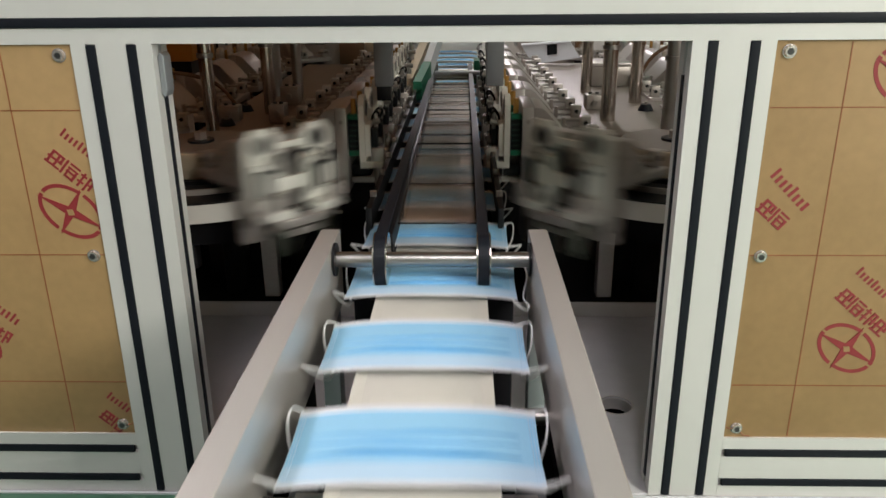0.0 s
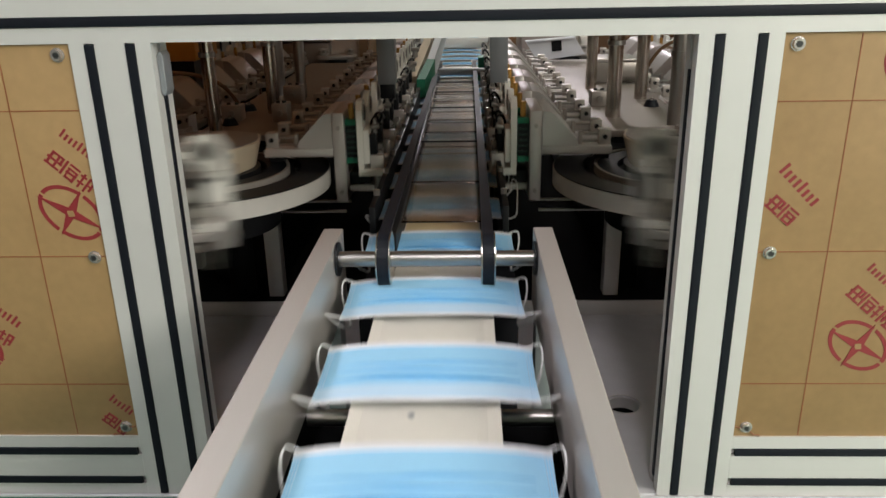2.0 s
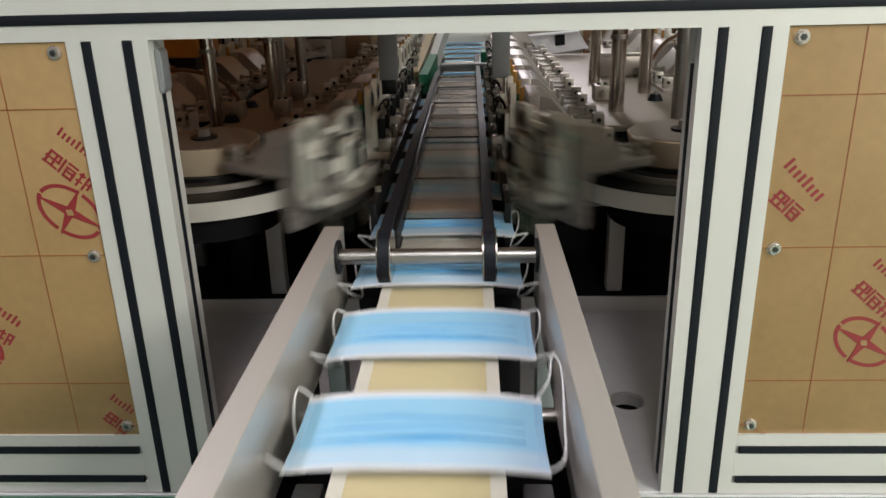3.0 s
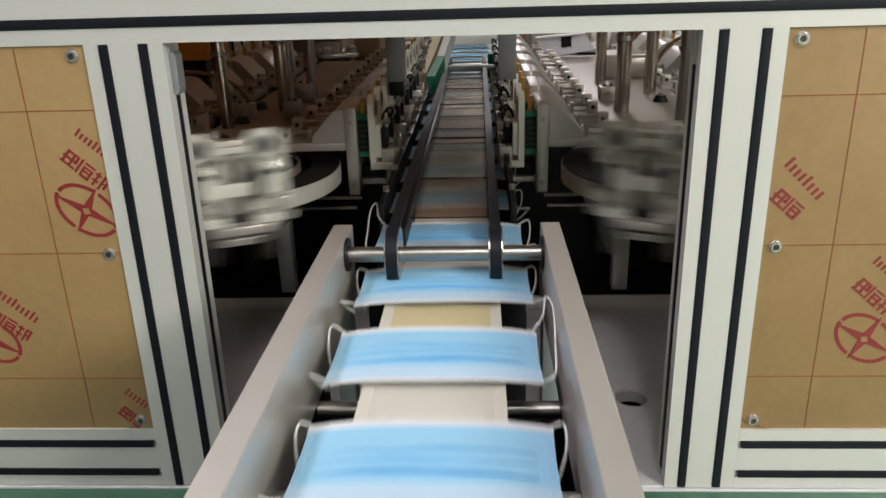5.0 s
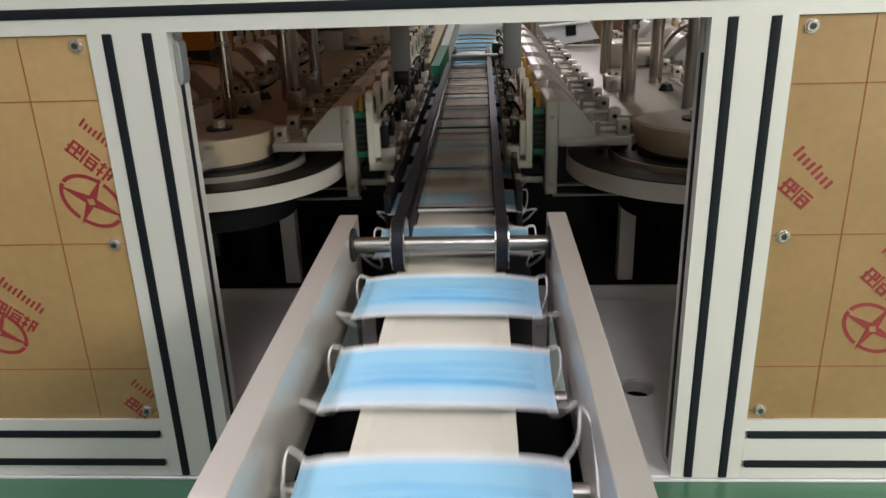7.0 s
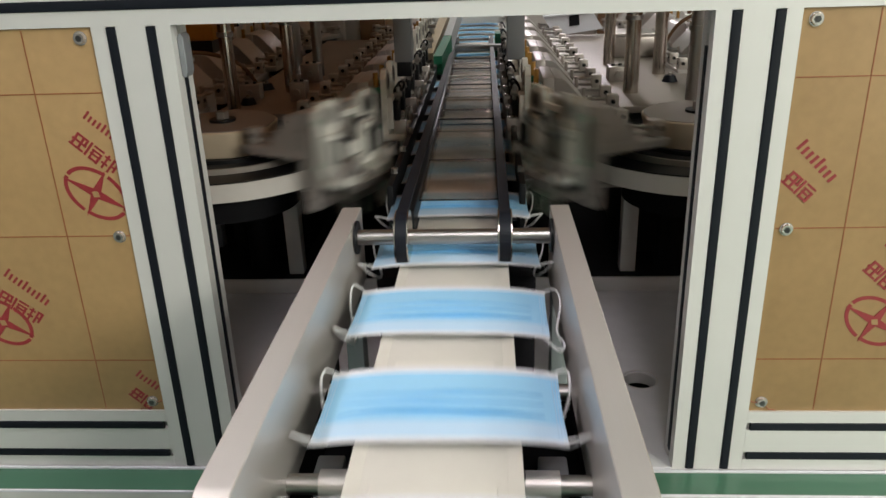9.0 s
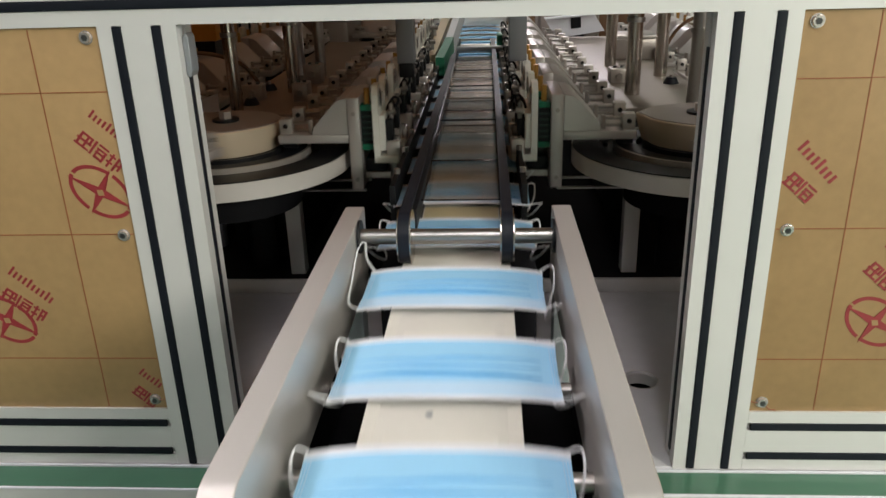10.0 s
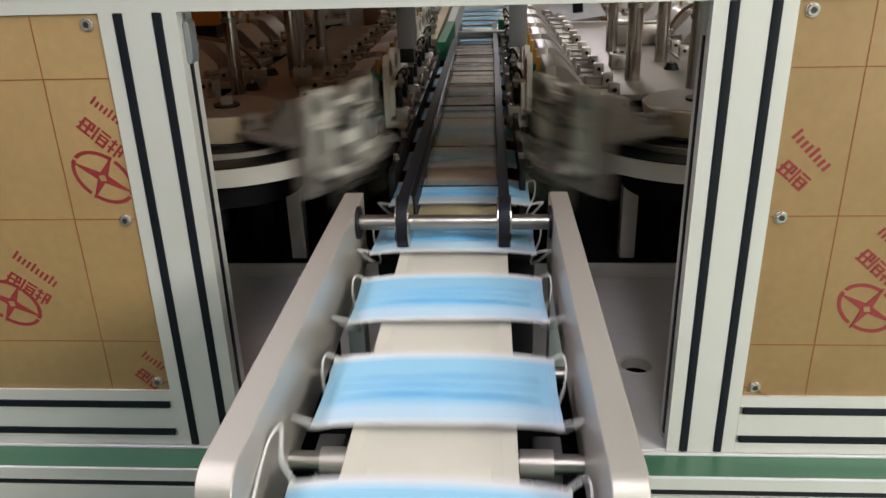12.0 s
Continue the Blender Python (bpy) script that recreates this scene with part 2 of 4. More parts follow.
def upright(name, x, z0, z1, y, parent, inner=0, top_gap=0.0):
    post = part(name, prism(B(), [(x + u, y + v) for u, v in section(0.08, 0.04)], "z", z0, z1), M_FRAME, parent)
    for u in (0.02, 0.06):
        part("slot_strip", prism(B(), [(x + u - SLOT * 0.98, y + 0.003), (x + u - SLOT * 0.9, y - 0.0012), (x + u, y - 0.002), (x + u + SLOT * 0.9, y - 0.0012), (x + u + SLOT * 0.98, y + 0.003)], "z", z0 + 0.002, z1 - 0.001), M_RUBBER, post, "black rubber slot strip")
    if inner:
        xs = x + 0.08 if inner > 0 else x
        part("slot_strip", box(B(), xs - 0.003, xs + 0.0012 if inner > 0 else xs + 0.003, y + 0.0162, y + 0.0238, z0 + 0.03, z1 - 0.035 - top_gap) if inner > 0 else box(B(), xs - 0.0012, xs + 0.003, y + 0.0162, y + 0.0238, z0 + 0.015, z1 - 0.035 - top_gap), M_RUBBER, post, "black rubber slot strip")
    return post


def level(name, x0, x1, z, y, parent, strips=True, gap=0.004):
    bar = part(name, prism(B(), [(y + v, z + u) for u, v in section(0.08, 0.04)], "x", x0, x1), M_FRAME, parent)
    if strips:
        for u in (0.02, 0.06):
            zc = z + u
            part("slot_strip", prism(B(), [(y + 0.003, zc - SLOT * 0.98), (y - 0.0012, zc - SLOT * 0.9), (y - 0.002, zc), (y - 0.0012, zc + SLOT * 0.9), (y + 0.003, zc + SLOT * 0.98)], "x", x0 + gap, x1 - gap), M_RUBBER, bar, "black rubber slot strip")
    return bar


Z0, Z1 = 0.791, 1.313
WIDE = 1.0
frame_thing = thing("machine_enclosure", "white anodised aluminium profile frame with black slot strips", "machine frame")
upright("post", -0.341, Z0, Z1, 0, frame_thing, 1)
upright("post", 0.261, Z0, Z1, 0, frame_thing, -1)
upright("post", -WIDE, Z0, Z1, 0, frame_thing)
upright("post", WIDE - 0.08, Z0, Z1, 0, frame_thing)
level("bottom_rail", -WIDE + 0.08, -0.3412, Z0, 0, frame_thing)
level("bottom_rail", 0.3412, WIDE - 0.08, Z0, 0, frame_thing)
level("top_rail", -WIDE, WIDE, Z1, 0, frame_thing, True, -0.001)
for x in (-WIDE, WIDE - 0.08):
    upright("post", x, Z0, Z1 + 0.08, 2.5, frame_thing)
level("top_rail", -WIDE + 0.08, WIDE - 0.08, Z1, 2.5, frame_thing, False)
for x in (-WIDE, WIDE - 0.04):
    part("side_rail", box(B(), x, x + 0.04, 0.0405, 2.499, Z1, Z1 + 0.08, 0.002), M_FRAME, frame_thing)

def holed_plate(x0, x1, y0, y1, z0, z1, cx, cy, r, seg=48):
    """A flat plate with one round hole through it."""
    bm = B()
    angles = sorted([2 * math.pi * k / seg for k in range(seg)] + [math.atan2(y - cy, x - cx) % (2 * math.pi) for x in (x0, x1) for y in (y0, y1)])
    seg = len(angles)
    rows = []
    for a in angles:
        c, q = math.cos(a), math.sin(a)
        reach = [((x1 if c > 0 else x0) - cx) / c] if abs(c) > 1e-9 else []
        reach += [((y1 if q > 0 else y0) - cy) / q] if abs(q) > 1e-9 else []
        f = min(reach)
        rows.append([bm.verts.new((cx + m * c, cy + m * q, z)) for m, z in ((f, z0), (f, z1), (r + 0.0008, z1), (r, z1 - 0.0008), (r, z0))])
    for k in range(seg):
        p, q = rows[k], rows[(k + 1) % seg]
        for i in range(5):
            bm.faces.new((p[i], p[(i + 1) % 5], q[(i + 1) % 5], q[i]))
    bmesh.ops.recalc_face_normals(bm, faces=bm.faces)
    return bm


HOLE = (0.260, 0.198, 0.0238)

part("latch", prism(B(), [(-0.2606, 1.262), (-0.2606, 1.300), (-0.2575, 1.304), (-0.2545, 1.300), (-0.2545, 1.266), (-0.257, 1.260)], "y", 0.010, 0.030, 0.0008), M_GREY, frame_thing, "small grey latch keeper")

# machine base
base = thing("machine_cabinet", "slotted profile machine base with green topped ledge", "machine base")
part("base_plate", holed_plate(-WIDE - 0.03, WIDE + 0.03, -0.005, 2.6, Z0 - 0.012, Z0 - 0.001, *HOLE), M_TABLE, base, "ground grey steel base plate")
# Black box added below the hole so that it looks dark inside.
part("sump", box(B(), 0.20, 0.34, 0.13, 0.27, Z0 - 0.09, Z0 - 0.0325), M_MATT, base, "added black box that darkens the round hole")
part("ledge_cover", box(B(), -WIDE - 0.03, WIDE + 0.03, -0.0435, -0.0055, Z0 - 0.0035, Z0 - 0.0015), M_LEDGE, base, "green ledge cover")
part("front_trim", box(B(), -WIDE - 0.03, WIDE + 0.03, -0.0465, -0.0437, Z0 - 0.0035, Z0 - 0.0005, 0.0005), M_HEM, base, "white strip drawn along the ledge edge")
# White strip stands in for the highlight at the plate's edge.
part("back_trim", box(B(), -WIDE - 0.03, WIDE + 0.03, -0.0052, -0.0022, Z0 - 0.0008, Z0 + 0.0008, 0.0003), M_HEM, base, "white strip drawn along the ledge edge")
level("base_rail", -WIDE - 0.03, WIDE + 0.03, Z0 - 0.0837, -0.046, base, False)
# The slots are open here: black strips stand in for their shade.
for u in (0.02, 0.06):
    part("slot_filler", box(B(), -WIDE - 0.029, WIDE + 0.029, -0.0425, -0.0405, Z0 - 0.0837 + u - 0.0048, Z0 - 0.0837 + u + 0.0048), M_RUBBER, base, "dark strip standing in for the slot's shade")
for x in (-WIDE - 0.03, WIDE - 0.05):
    for y in (-0.04, 2.5):
        part("leg", box(B(), x, x + 0.08, y, y + 0.08, 0.0, Z0 - 0.0842, 0.002), M_FRAME, base)
part("skirt_panel", box(B(), -WIDE + 0.05, WIDE - 0.05, 0.0, 0.006, 0.05, Z0 - 0.093), M_FRAME, base)


# covering panels with printed protective film
def turned(cx, cz, pts, ang):
    c, s = math.cos(radians(ang)), math.sin(radians(ang))
    return [(cx + c * u - s * v, cz + s * u + c * v) for u, v in pts]


FRONT = 0.0028


def printed(name, pts, parent, mat=None, label=""):
    part(name, prism(B(), pts, "y", FRONT - 0.0005, FRONT + 0.0004), mat or M_RED, parent, label)


def emblem(cx, cz, ang, parent, size=0.031):
    bm = B()
    for a0, a1 in ((3, 87), (93, 177), (183, 267), (273, 357)):
        steps = 14
        out = [(size * 1.18 * math.cos(radians(a0 + (a1 - a0) * k / steps)), size * 0.83 * math.sin(radians(a0 + (a1 - a0) * k / steps))) for k in range(steps + 1)]
        inn = [(p[0] * 0.88, p[1] * 0.85) for p in reversed(out)]
        prism(bm, turned(cx, cz, out + inn, ang), "y", FRONT - 0.0005, FRONT + 0.0004)
    part("emblem_ring", bm, M_RED, parent, "red printed oval ring")
    star = []
    for k in range(8):
        r = (size * 1.22 if k % 4 == 0 else size * 0.92) if k % 2 == 0 else size * 0.2
        star.append((r * math.cos(radians(45 * k)), r * math.sin(radians(45 * k))))
    part("emblem_star", prism(B(), turned(cx, cz, star, ang + 8), "y", FRONT - 0.0008, FRONT + 0.0004), M_RED, parent, "red printed star")
    part("emblem_centre", prism(B(), turned(cx, cz - size * 0.02, [(-0.005, 0), (0, -0.0042), (0.005, 0), (0, 0.0042)], ang), "y", FRONT - 0.0011, FRONT + 0.0004), M_PAPER, parent, "small unprinted diamond")


def print_bars(cx, cz, ang, count, step, height, parent):
    """A row of plain bars in place of brand lettering."""
    for k in range(2 * count):
        u = (k - (2 * count - 1) / 2) * step * 0.56
        w = step * 0.13
        h = height * (0.5, 0.36, 0.36, 0.4)[k % 4]
        low = -height * 0.4
        printed("print_bar", turned(cx, cz, [(u - w, low), (u + w, low), (u + w, low + 2 * h), (u - w, low + 2 * h)], ang), parent)


SIGNS = (
    ((-1, -0.95, 1, -0.68), (-1, -0.15, 1, 0.12), (-0.8, 0.65, 0.9, 0.92), (-0.8, -0.68, -0.48, 0.65), (0.1, -0.68, 0.4, 0.65), (0.62, -0.15, 0.9, 0.65)),
    ((-1, -1, -0.7, 1), (-0.45, 0.7, 0.95, 0.95), (-0.45, 0.2, 0.95, 0.42), (-0.45, -0.3, 0.95, -0.06), (-0.35, -1, -0.1, 0.2), (0.62, -1, 0.92, 0.2), (-0.1, -0.95, 0.62, -0.7)),
    ((-0.95, 0.45, -0.1, 0.7), (-0.68, -1, -0.4, 1), (-0.95, -0.4, -0.1, -0.15), (0.12, 0.7, 0.98, 0.95), (0.12, -1, 0.4, 0.7), (0.68, -0.6, 0.96, 0.7), (0.4, -0.1, 0.68, 0.1)),
)


def sign_glyphs(cx, cz, ang, count, step, parent):
    """Blocky unreadable signs: each a few strokes."""
    for k in range(count):
        u = (k - (count - 1) / 2) * step
        bm = B()
        s = step * 0.47
        for n, (a, b, c, d) in enumerate(SIGNS[k % 3]):
            prism(bm, turned(cx, cz, [(u + a * s, b * s), (u + c * s, b * s), (u + c * s, d * s), (u + a * s, d * s)], ang), "y", FRONT - 0.0004 - 0.00012 * n, FRONT + 0.0004)
        part("print_sign", bm, M_RED, parent)


def screw(x, z, parent):
    bm = B()
    rod(bm, (x, FRONT, z), (x, FRONT - 0.004, z), 0.0063, 20, 0.0052)
    head = part("screw", bm, M_SCREW, parent, "steel button head screw")
    bm = B()
    ringed = [(x + 0.0034 * math.cos(k * math.pi / 3), z + 0.0034 * math.sin(k * math.pi / 3)) for k in range(6)]
    prism(bm, ringed, "y", FRONT - 0.0044, FRONT - 0.0039)
    part("socket", bm, M_SOCKET, head)
    bm = B()
    rod(bm, (x, FRONT, z), (x, FRONT - 0.001, z), 0.0070, 20)
    part("washer", bm, M_SCREW, head)


def panel(name, x0, x1, label):
    p = thing(name, label, "panel")
    part("sheet", box(B(), x0, x1, FRONT, FRONT + 0.005, Z0 + 0.0795, Z1 - 0.0005, 0.0008), M_PAPER, p)
    for z in (1.2485, 1.0935, 0.9385):
        printed("grid_line", [(x0 + 0.001, z - 0.0005), (x1 - 0.001, z - 0.0005), (x1 - 0.001, z + 0.0005), (x0 + 0.001, z + 0.0005)], p, M_LINE)
    for k in range(5):
        x = (0.4135 + 0.155 * k) * (1 if x0 > 0 else -1)
        if x0 < x < x1:
            printed("grid_line", [(x - 0.0005, Z0 + 0.081), (x + 0.0005, Z0 + 0.081), (x + 0.0005, Z1 - 0.002), (x - 0.0005, Z1 - 0.002)], p, M_LINE)
    for x in (x0 + 0.0125, x1 - 0.0125):
        for z in (1.303, 1.0932, 0.8835):
            screw(x, z - 0.0005, p)
    return p


pl = panel("cover_panel", -WIDE + 0.081, -0.342, "brown film covered panel with red grid print")
pr = panel("cover_panel", 0.342, WIDE - 0.081, "brown film covered panel with red grid print")
for cx, cz, par in ((-0.371, 1.142, pl), (0.462, 0.985, pr), (-0.512, 0.989, pl), (0.440, 1.318 - 0.03, pr)):
    if cz < 1.28:
        emblem(cx, cz, -38, par)
emblem(0.470, 1.277, -38, pr)
sign_glyphs(-0.364, 1.186, -43, 3, 0.0185, pl)
print_bars(-0.3515, 1.213, -43, 4, 0.0095, 0.010, pl)
sign_glyphs(-0.488, 1.008, -38, 3, 0.0185, pl)
print_bars(-0.474, 1.032, -43, 5, 0.0105, 0.012, pl)
sign_glyphs(-0.366, 0.8865, -43, 2, 0.0165, pl)
print_bars(-0.356, 0.911, -43, 3, 0.0095, 0.010, pl)
sign_glyphs(0.472, 1.028, -40, 4, 0.0185, pr)
print_bars(0.476, 1.062, -40, 4, 0.0105, 0.010, pr)
sign_glyphs(0.361, 1.139, -40, 2, 0.0185, pr)
print_bars(0.375, 1.164, -45, 4, 0.0125, 0.013, pr)

for cx, cz, e, par in ((0.3545, 0.883, 1, pr), (-0.3545, 0.883, -1, pl)):
    keys = [(cx + e * 0.004, FRONT - 0.001, cz - 0.004), (cx + e * 0.009, FRONT - 0.004, cz - 0.008), (cx + e * 0.014, FRONT - 0.003, cz - 0.0085), (cx + e * 0.016, FRONT - 0.001, cz - 0.012)]
    part("film_shred", tube(B(), curve_points(keys), 0.0007, 6), M_LINE, par, "curled shred of brown film")
    part("film_shred", tube(B(), curve_points([(cx - e * 0.012, FRONT - 0.001, cz + 0.001), (cx - e * 0.008, FRONT - 0.002, cz), (cx - e * 0.005, FRONT - 0.001, cz)]), 0.0006, 6), M_LINE, par)

# inner walls of the enclosure
tagged(part("wall_inner_west", box(B(), -WIDE + 0.01, -WIDE + 0.016, 0.05, 2.5, Z0, Z1), M_INNER), "dark brown acrylic side sheet", "wall", kind="structure")
tagged(part("wall_inner_east", box(B(), WIDE - 0.016, WIDE - 0.01, 0.05, 2.5, Z0, Z1), M_INNER), "dark brown acrylic side sheet", "wall", kind="structure")
tagged(part("wall_inner_back", box(box(B(), -WIDE + 0.08, -0.2, 2.51, 2.516, Z0, Z1), 0.2, WIDE - 0.08, 2.51, 2.516, Z0, Z1), M_INNER), "dark brown acrylic back sheet", "wall", kind="structure")

def passing_sheet(name, surface, low, high, share):
    """A sheet that lets tinted light through, blotched by noise."""
    m = bpy.data.materials.new(name)
    m.use_nodes = True
    nodes, links = m.node_tree.nodes, m.node_tree.links
    skin, passing, blend = nodes["Principled BSDF"], nodes.new("ShaderNodeBsdfTranslucent"), nodes.new("ShaderNodeMixShader")
    skin.inputs["Base Color"].default_value = (*surface, 1)
    speckle, shade = nodes.new("ShaderNodeTexNoise"), nodes.new("ShaderNodeValToRGB")
    speckle.inputs["Scale"].default_value = 14.0
    shade.color_ramp.elements[0].color, shade.color_ramp.elements[1].color = (*low, 1), (*high, 1)
    links.new(speckle.outputs["Fac"], shade.inputs["Fac"])
    links.new(shade.outputs["Color"], passing.inputs["Color"])
    blend.inputs["Fac"].default_value = share
    links.new(skin.outputs["BSDF"], blend.inputs[1])
    links.new(passing.outputs["BSDF"], blend.inputs[2])
    links.new(blend.outputs["Shader"], nodes["Material Output"].inputs["Surface"])
    return m


M_ROOF = passing_sheet("tinting_roof_sheet", (0.365, 0.234, 0.102), (0.52, 0.38, 0.27), (0.62, 0.46, 0.34), 0.55)
# Unseen roof, added and sized to dim and brown the interior light.
roof_panel = thing("roof_panel", "unseen roof added to shade and tint the machine interior", "panel")
part("sheet", box(B(), -WIDE + 0.041, 0.30, 0.041, 1.25, Z1 + 0.081, Z1 + 0.087), M_ROOF, roof_panel, "unseen brown sheet that dims and tints the light")
part("back_sheet", box(B(), -WIDE + 0.041, -0.13, 1.2505, 2.45, Z1 + 0.081, Z1 + 0.087), M_ROOF, roof_panel, "unseen brown sheet that dims and tints the light")
for y in (0.05, 0.72, 1.21):
    part("cross_strip", box(B(), -WIDE + 0.041, WIDE - 0.041, y, y + 0.03, Z1 + 0.06, Z1 + 0.0808, 0.001), M_FRAME, roof_panel)

# ---- table inside ----
table = thing("machine_table", "grey ground steel table plate with round hole", "table plate")
part("front_plate", holed_plate(-0.9, 0.9, 0.002, 0.495, Z0 - 0.0008, Z0 + 0.0015, *HOLE), M_TABLE, table)
# Near-black top and pale front face are separate pieces in two tones.
part("raised_plate", box(B(), -0.9, 0.9, 0.506, 2.45, Z0 - 0.0008, Z0 + 0.026, 0.001), M_NEAR_BLACK, table, "near-black raised plate")
part("edge_strip", box(B(), -0.9, 0.9, 0.50, 0.5055, Z0 - 0.0008, Z0 + 0.026, 0.0008), M_FRAME, table, "pale front face strip")
# Pale rings added around the hole's edge and down its wall.
part("hole_rim", ring(B(), HOLE[:2], HOLE[2] - 0.0002, HOLE[2] + 0.0016, Z0 + 0.0012, Z0 + 0.0023, 48), M_FRAME, table, "pale ring around the hole edge")
part("hole_liner", ring(B(), HOLE[:2], HOLE[2] - 0.0015, HOLE[2] - 0.0002, Z0 - 0.018, Z0 - 0.0005, 40), M_FRAME, table, "pale ring down the hole wall")

# ---- conveyor ----
MX = 0.009
ZM = 1.058
RAIL_TOP = 1.100


def rail(x0, x1):
    y0, y1, zt, zb, r = -0.436, 0.069, RAIL_TOP, 1.012, 0.02
    pts = [(y1, zb), (y1, zt), (y0 + r, zt)]
    pts += [(y0 + r - r * math.sin(radians(a)), zt - r + r * math.cos(radians(a))) for a in (15, 30, 45, 60, 75, 90)]
    pts += [(y0, zb)]
    bm = prism(B(), pts, "x", x0, x1)
    bmesh.ops.bevel(bm, geom=[e for e in bm.edges if abs(e.verts[0].co.x - e.verts[1].co.x) < 1e-6], offset=0.0008, segments=1, affect="EDGES")
    ob = part("side_rail", bm, M_RAIL, conveyor, "brushed aluminium side rail with rounded end")
    for y in (-0.32, -0.05):
        part("rail_bolt", rod(B(), (x0 - 0.003 if x0 < 0 else x1, y, 1.045), (x0 if x0 < 0 else x1 + 0.003, y, 1.045), 0.006, 12), M_SCREW, ob)


conveyor = thing("mask_conveyor", "cream belt conveyor between brushed aluminium side rails", "conveyor")
rail(-0.1205, -0.0985)
rail(0.1160, 0.1375)
BX0, BX1 = -0.0495, 0.0675
Y_NEAR, Y_FAR = -0.408, 1.76381
part("belt", box(box(B(), BX0, BX1, Y_NEAR, Y_FAR, ZM - 0.006, ZM - 0.003), BX0, BX1, Y_NEAR, Y_FAR, ZM - 0.056, ZM - 0.053), M_BELT, conveyor, "smooth cream belt")
part("bed", box(B(), BX0 + 0.004, BX1 - 0.004, Y_NEAR + 0.03, Y_FAR - 0.03, ZM - 0.03, ZM - 0.0065), M_DARK, conveyor)
for y in (Y_NEAR, Y_FAR):
    part("pulley", rod(B(), (BX0 - 0.004, y, ZM - 0.0295), (BX1 + 0.004, y, ZM - 0.0295), 0.0233, 28), M_STEEL, conveyor)
    part("belt_turn", rod(B(), (BX0, y, ZM - 0.0295), (BX1, y, ZM - 0.0295), 0.0264, 28), M_BELT, conveyor)
for y, z in ((-0.32, 1.034), (-0.17, 1.015)):
    part("cross_shaft", rod(B(), (-0.099, y, z - 0.01), (0.1165, y, z - 0.01), 0.0075, 20), M_STEEL, conveyor)
for x0, x1 in ((-0.075, -0.052), (0.07, 0.094)):
    part("spacer", rod(B(), (x0, -0.32, 1.024), (x1, -0.32, 1.024), 0.0105, 20), M_RAIL, conveyor)
part("support_block", box(B(), -0.088, -0.066, -0.30, -0.27, 0.80, 1.012, 0.002), M_GREY, conveyor)
part("support_block", box(B(), 0.082, 0.104, -0.30, -0.27, 0.80, 1.012, 0.002), M_GREY, conveyor)
for x0, x1 in ((-0.12, -0.10), (0.117, 0.137)):
    for y in (0.02,):
        part("bracket_leg", box(B(), x0, x1, y, y + 0.03, Z0 + 0.001, 1.0125, 0.002), M_GREY, conveyor)

# Unseen sheets added to keep right-hand lamp light off the lower left.
stand = thing("conveyor_stand", "unseen black sheets under the rails, added to block light", "stand")
for x0, x1 in ((-0.119, -0.112), (0.129, 0.136)):
    part("side_sheet", box(B(), x0, x1, -0.425, -0.06, 0.02, 1.0115, 0.001), M_MATT, stand)
part("foot_sheet", box(B(), -0.119, 0.136, -0.425, -0.06, 0.0, 0.0195), M_MATT, stand)
# Black sheet stands in for the shade between belt and rails.
part("drip_tray", box(B(), -0.1118, 0.1288, -0.42, -0.065, 0.925, 0.930), M_MATT, stand, "black sheet standing in for the shade under the belt")

# overhead hold-down belts
hold = thing("hold_down_belts", "pair of black hold-down belts on steel shaft", "belt drive")
SY, SZ, SZ_FAR = 0.017, 1.0830, 1.066
part("shaft", rod(B(), (-0.1, SY, SZ), (0.1175, SY, SZ), 0.0085, 28), M_STEEL, hold, "polished steel shaft")
for x in (-0.0978, 0.1126):
    part("bearing", rod(B(), (x, SY, SZ), (x + 0.0026, SY, SZ), 0.0185, 28), M_DARK, hold, "dark bearing collar")


def belt_loop(x0, x1):
    bm = B()
    y1, r, t = 1.78, 0.0255, 0.0038
    out, inn = [], []
    for k in range(17):
        a = radians(90 + 180 * k / 16)
        out.append((SY + (r + t) * math.cos(a), SZ + (r + t) * math.sin(a)))
        inn.append((SY + r * math.cos(a), SZ + r * math.sin(a)))
    for k in range(17):
        a = radians(-90 + 180 * k / 16)
        out.append((y1 + (r + t) * math.cos(a), SZ_FAR + (r + t) * math.sin(a)))
        inn.append((y1 + r * math.cos(a), SZ_FAR + r * math.sin(a)))
    n = len(out)
    rings = []
    for pts, x in ((out, x0), (out, x1), (inn, x1), (inn, x0)):
        rings.append([bm.verts.new((x, p[0], p[1])) for p in pts])
    for i in range(4):
        p, q = rings[i], rings[(i + 1) % 4]
        for k in range(n):
            bm.faces.new((p[k], p[(k + 1) % n], q[(k + 1) % n], q[k]))
    bmesh.ops.recalc_face_normals(bm, faces=bm.faces)
    return bm


for x0, x1 in ((-0.0522, -0.0398), (0.0578, 0.0702)):
    part("drive_belt", belt_loop(x0 + 0.0003, x1 - 0.0003), M_RUBBER, hold, "black rubber drive belt")
    for y, z in ((SY, SZ), (1.78, SZ_FAR)):
        wheel = part("belt_wheel", rod(B(), (x0 + 0.001, y, z), (x1 - 0.001, y, z), 0.0252, 32), M_GREY, hold)
        for x in (x0 - 0.0012, x1):
            part("flange", rod(B(), (x, y, z), (x + 0.0012, y, z), 0.0297, 40), M_COLUMN, wheel, "bright steel flange")
part("shaft", rod(B(), (-0.13, 1.78, SZ_FAR), (0.14, 1.78, SZ_FAR), 0.0105, 24), M_STEEL, hold, "polished steel shaft")
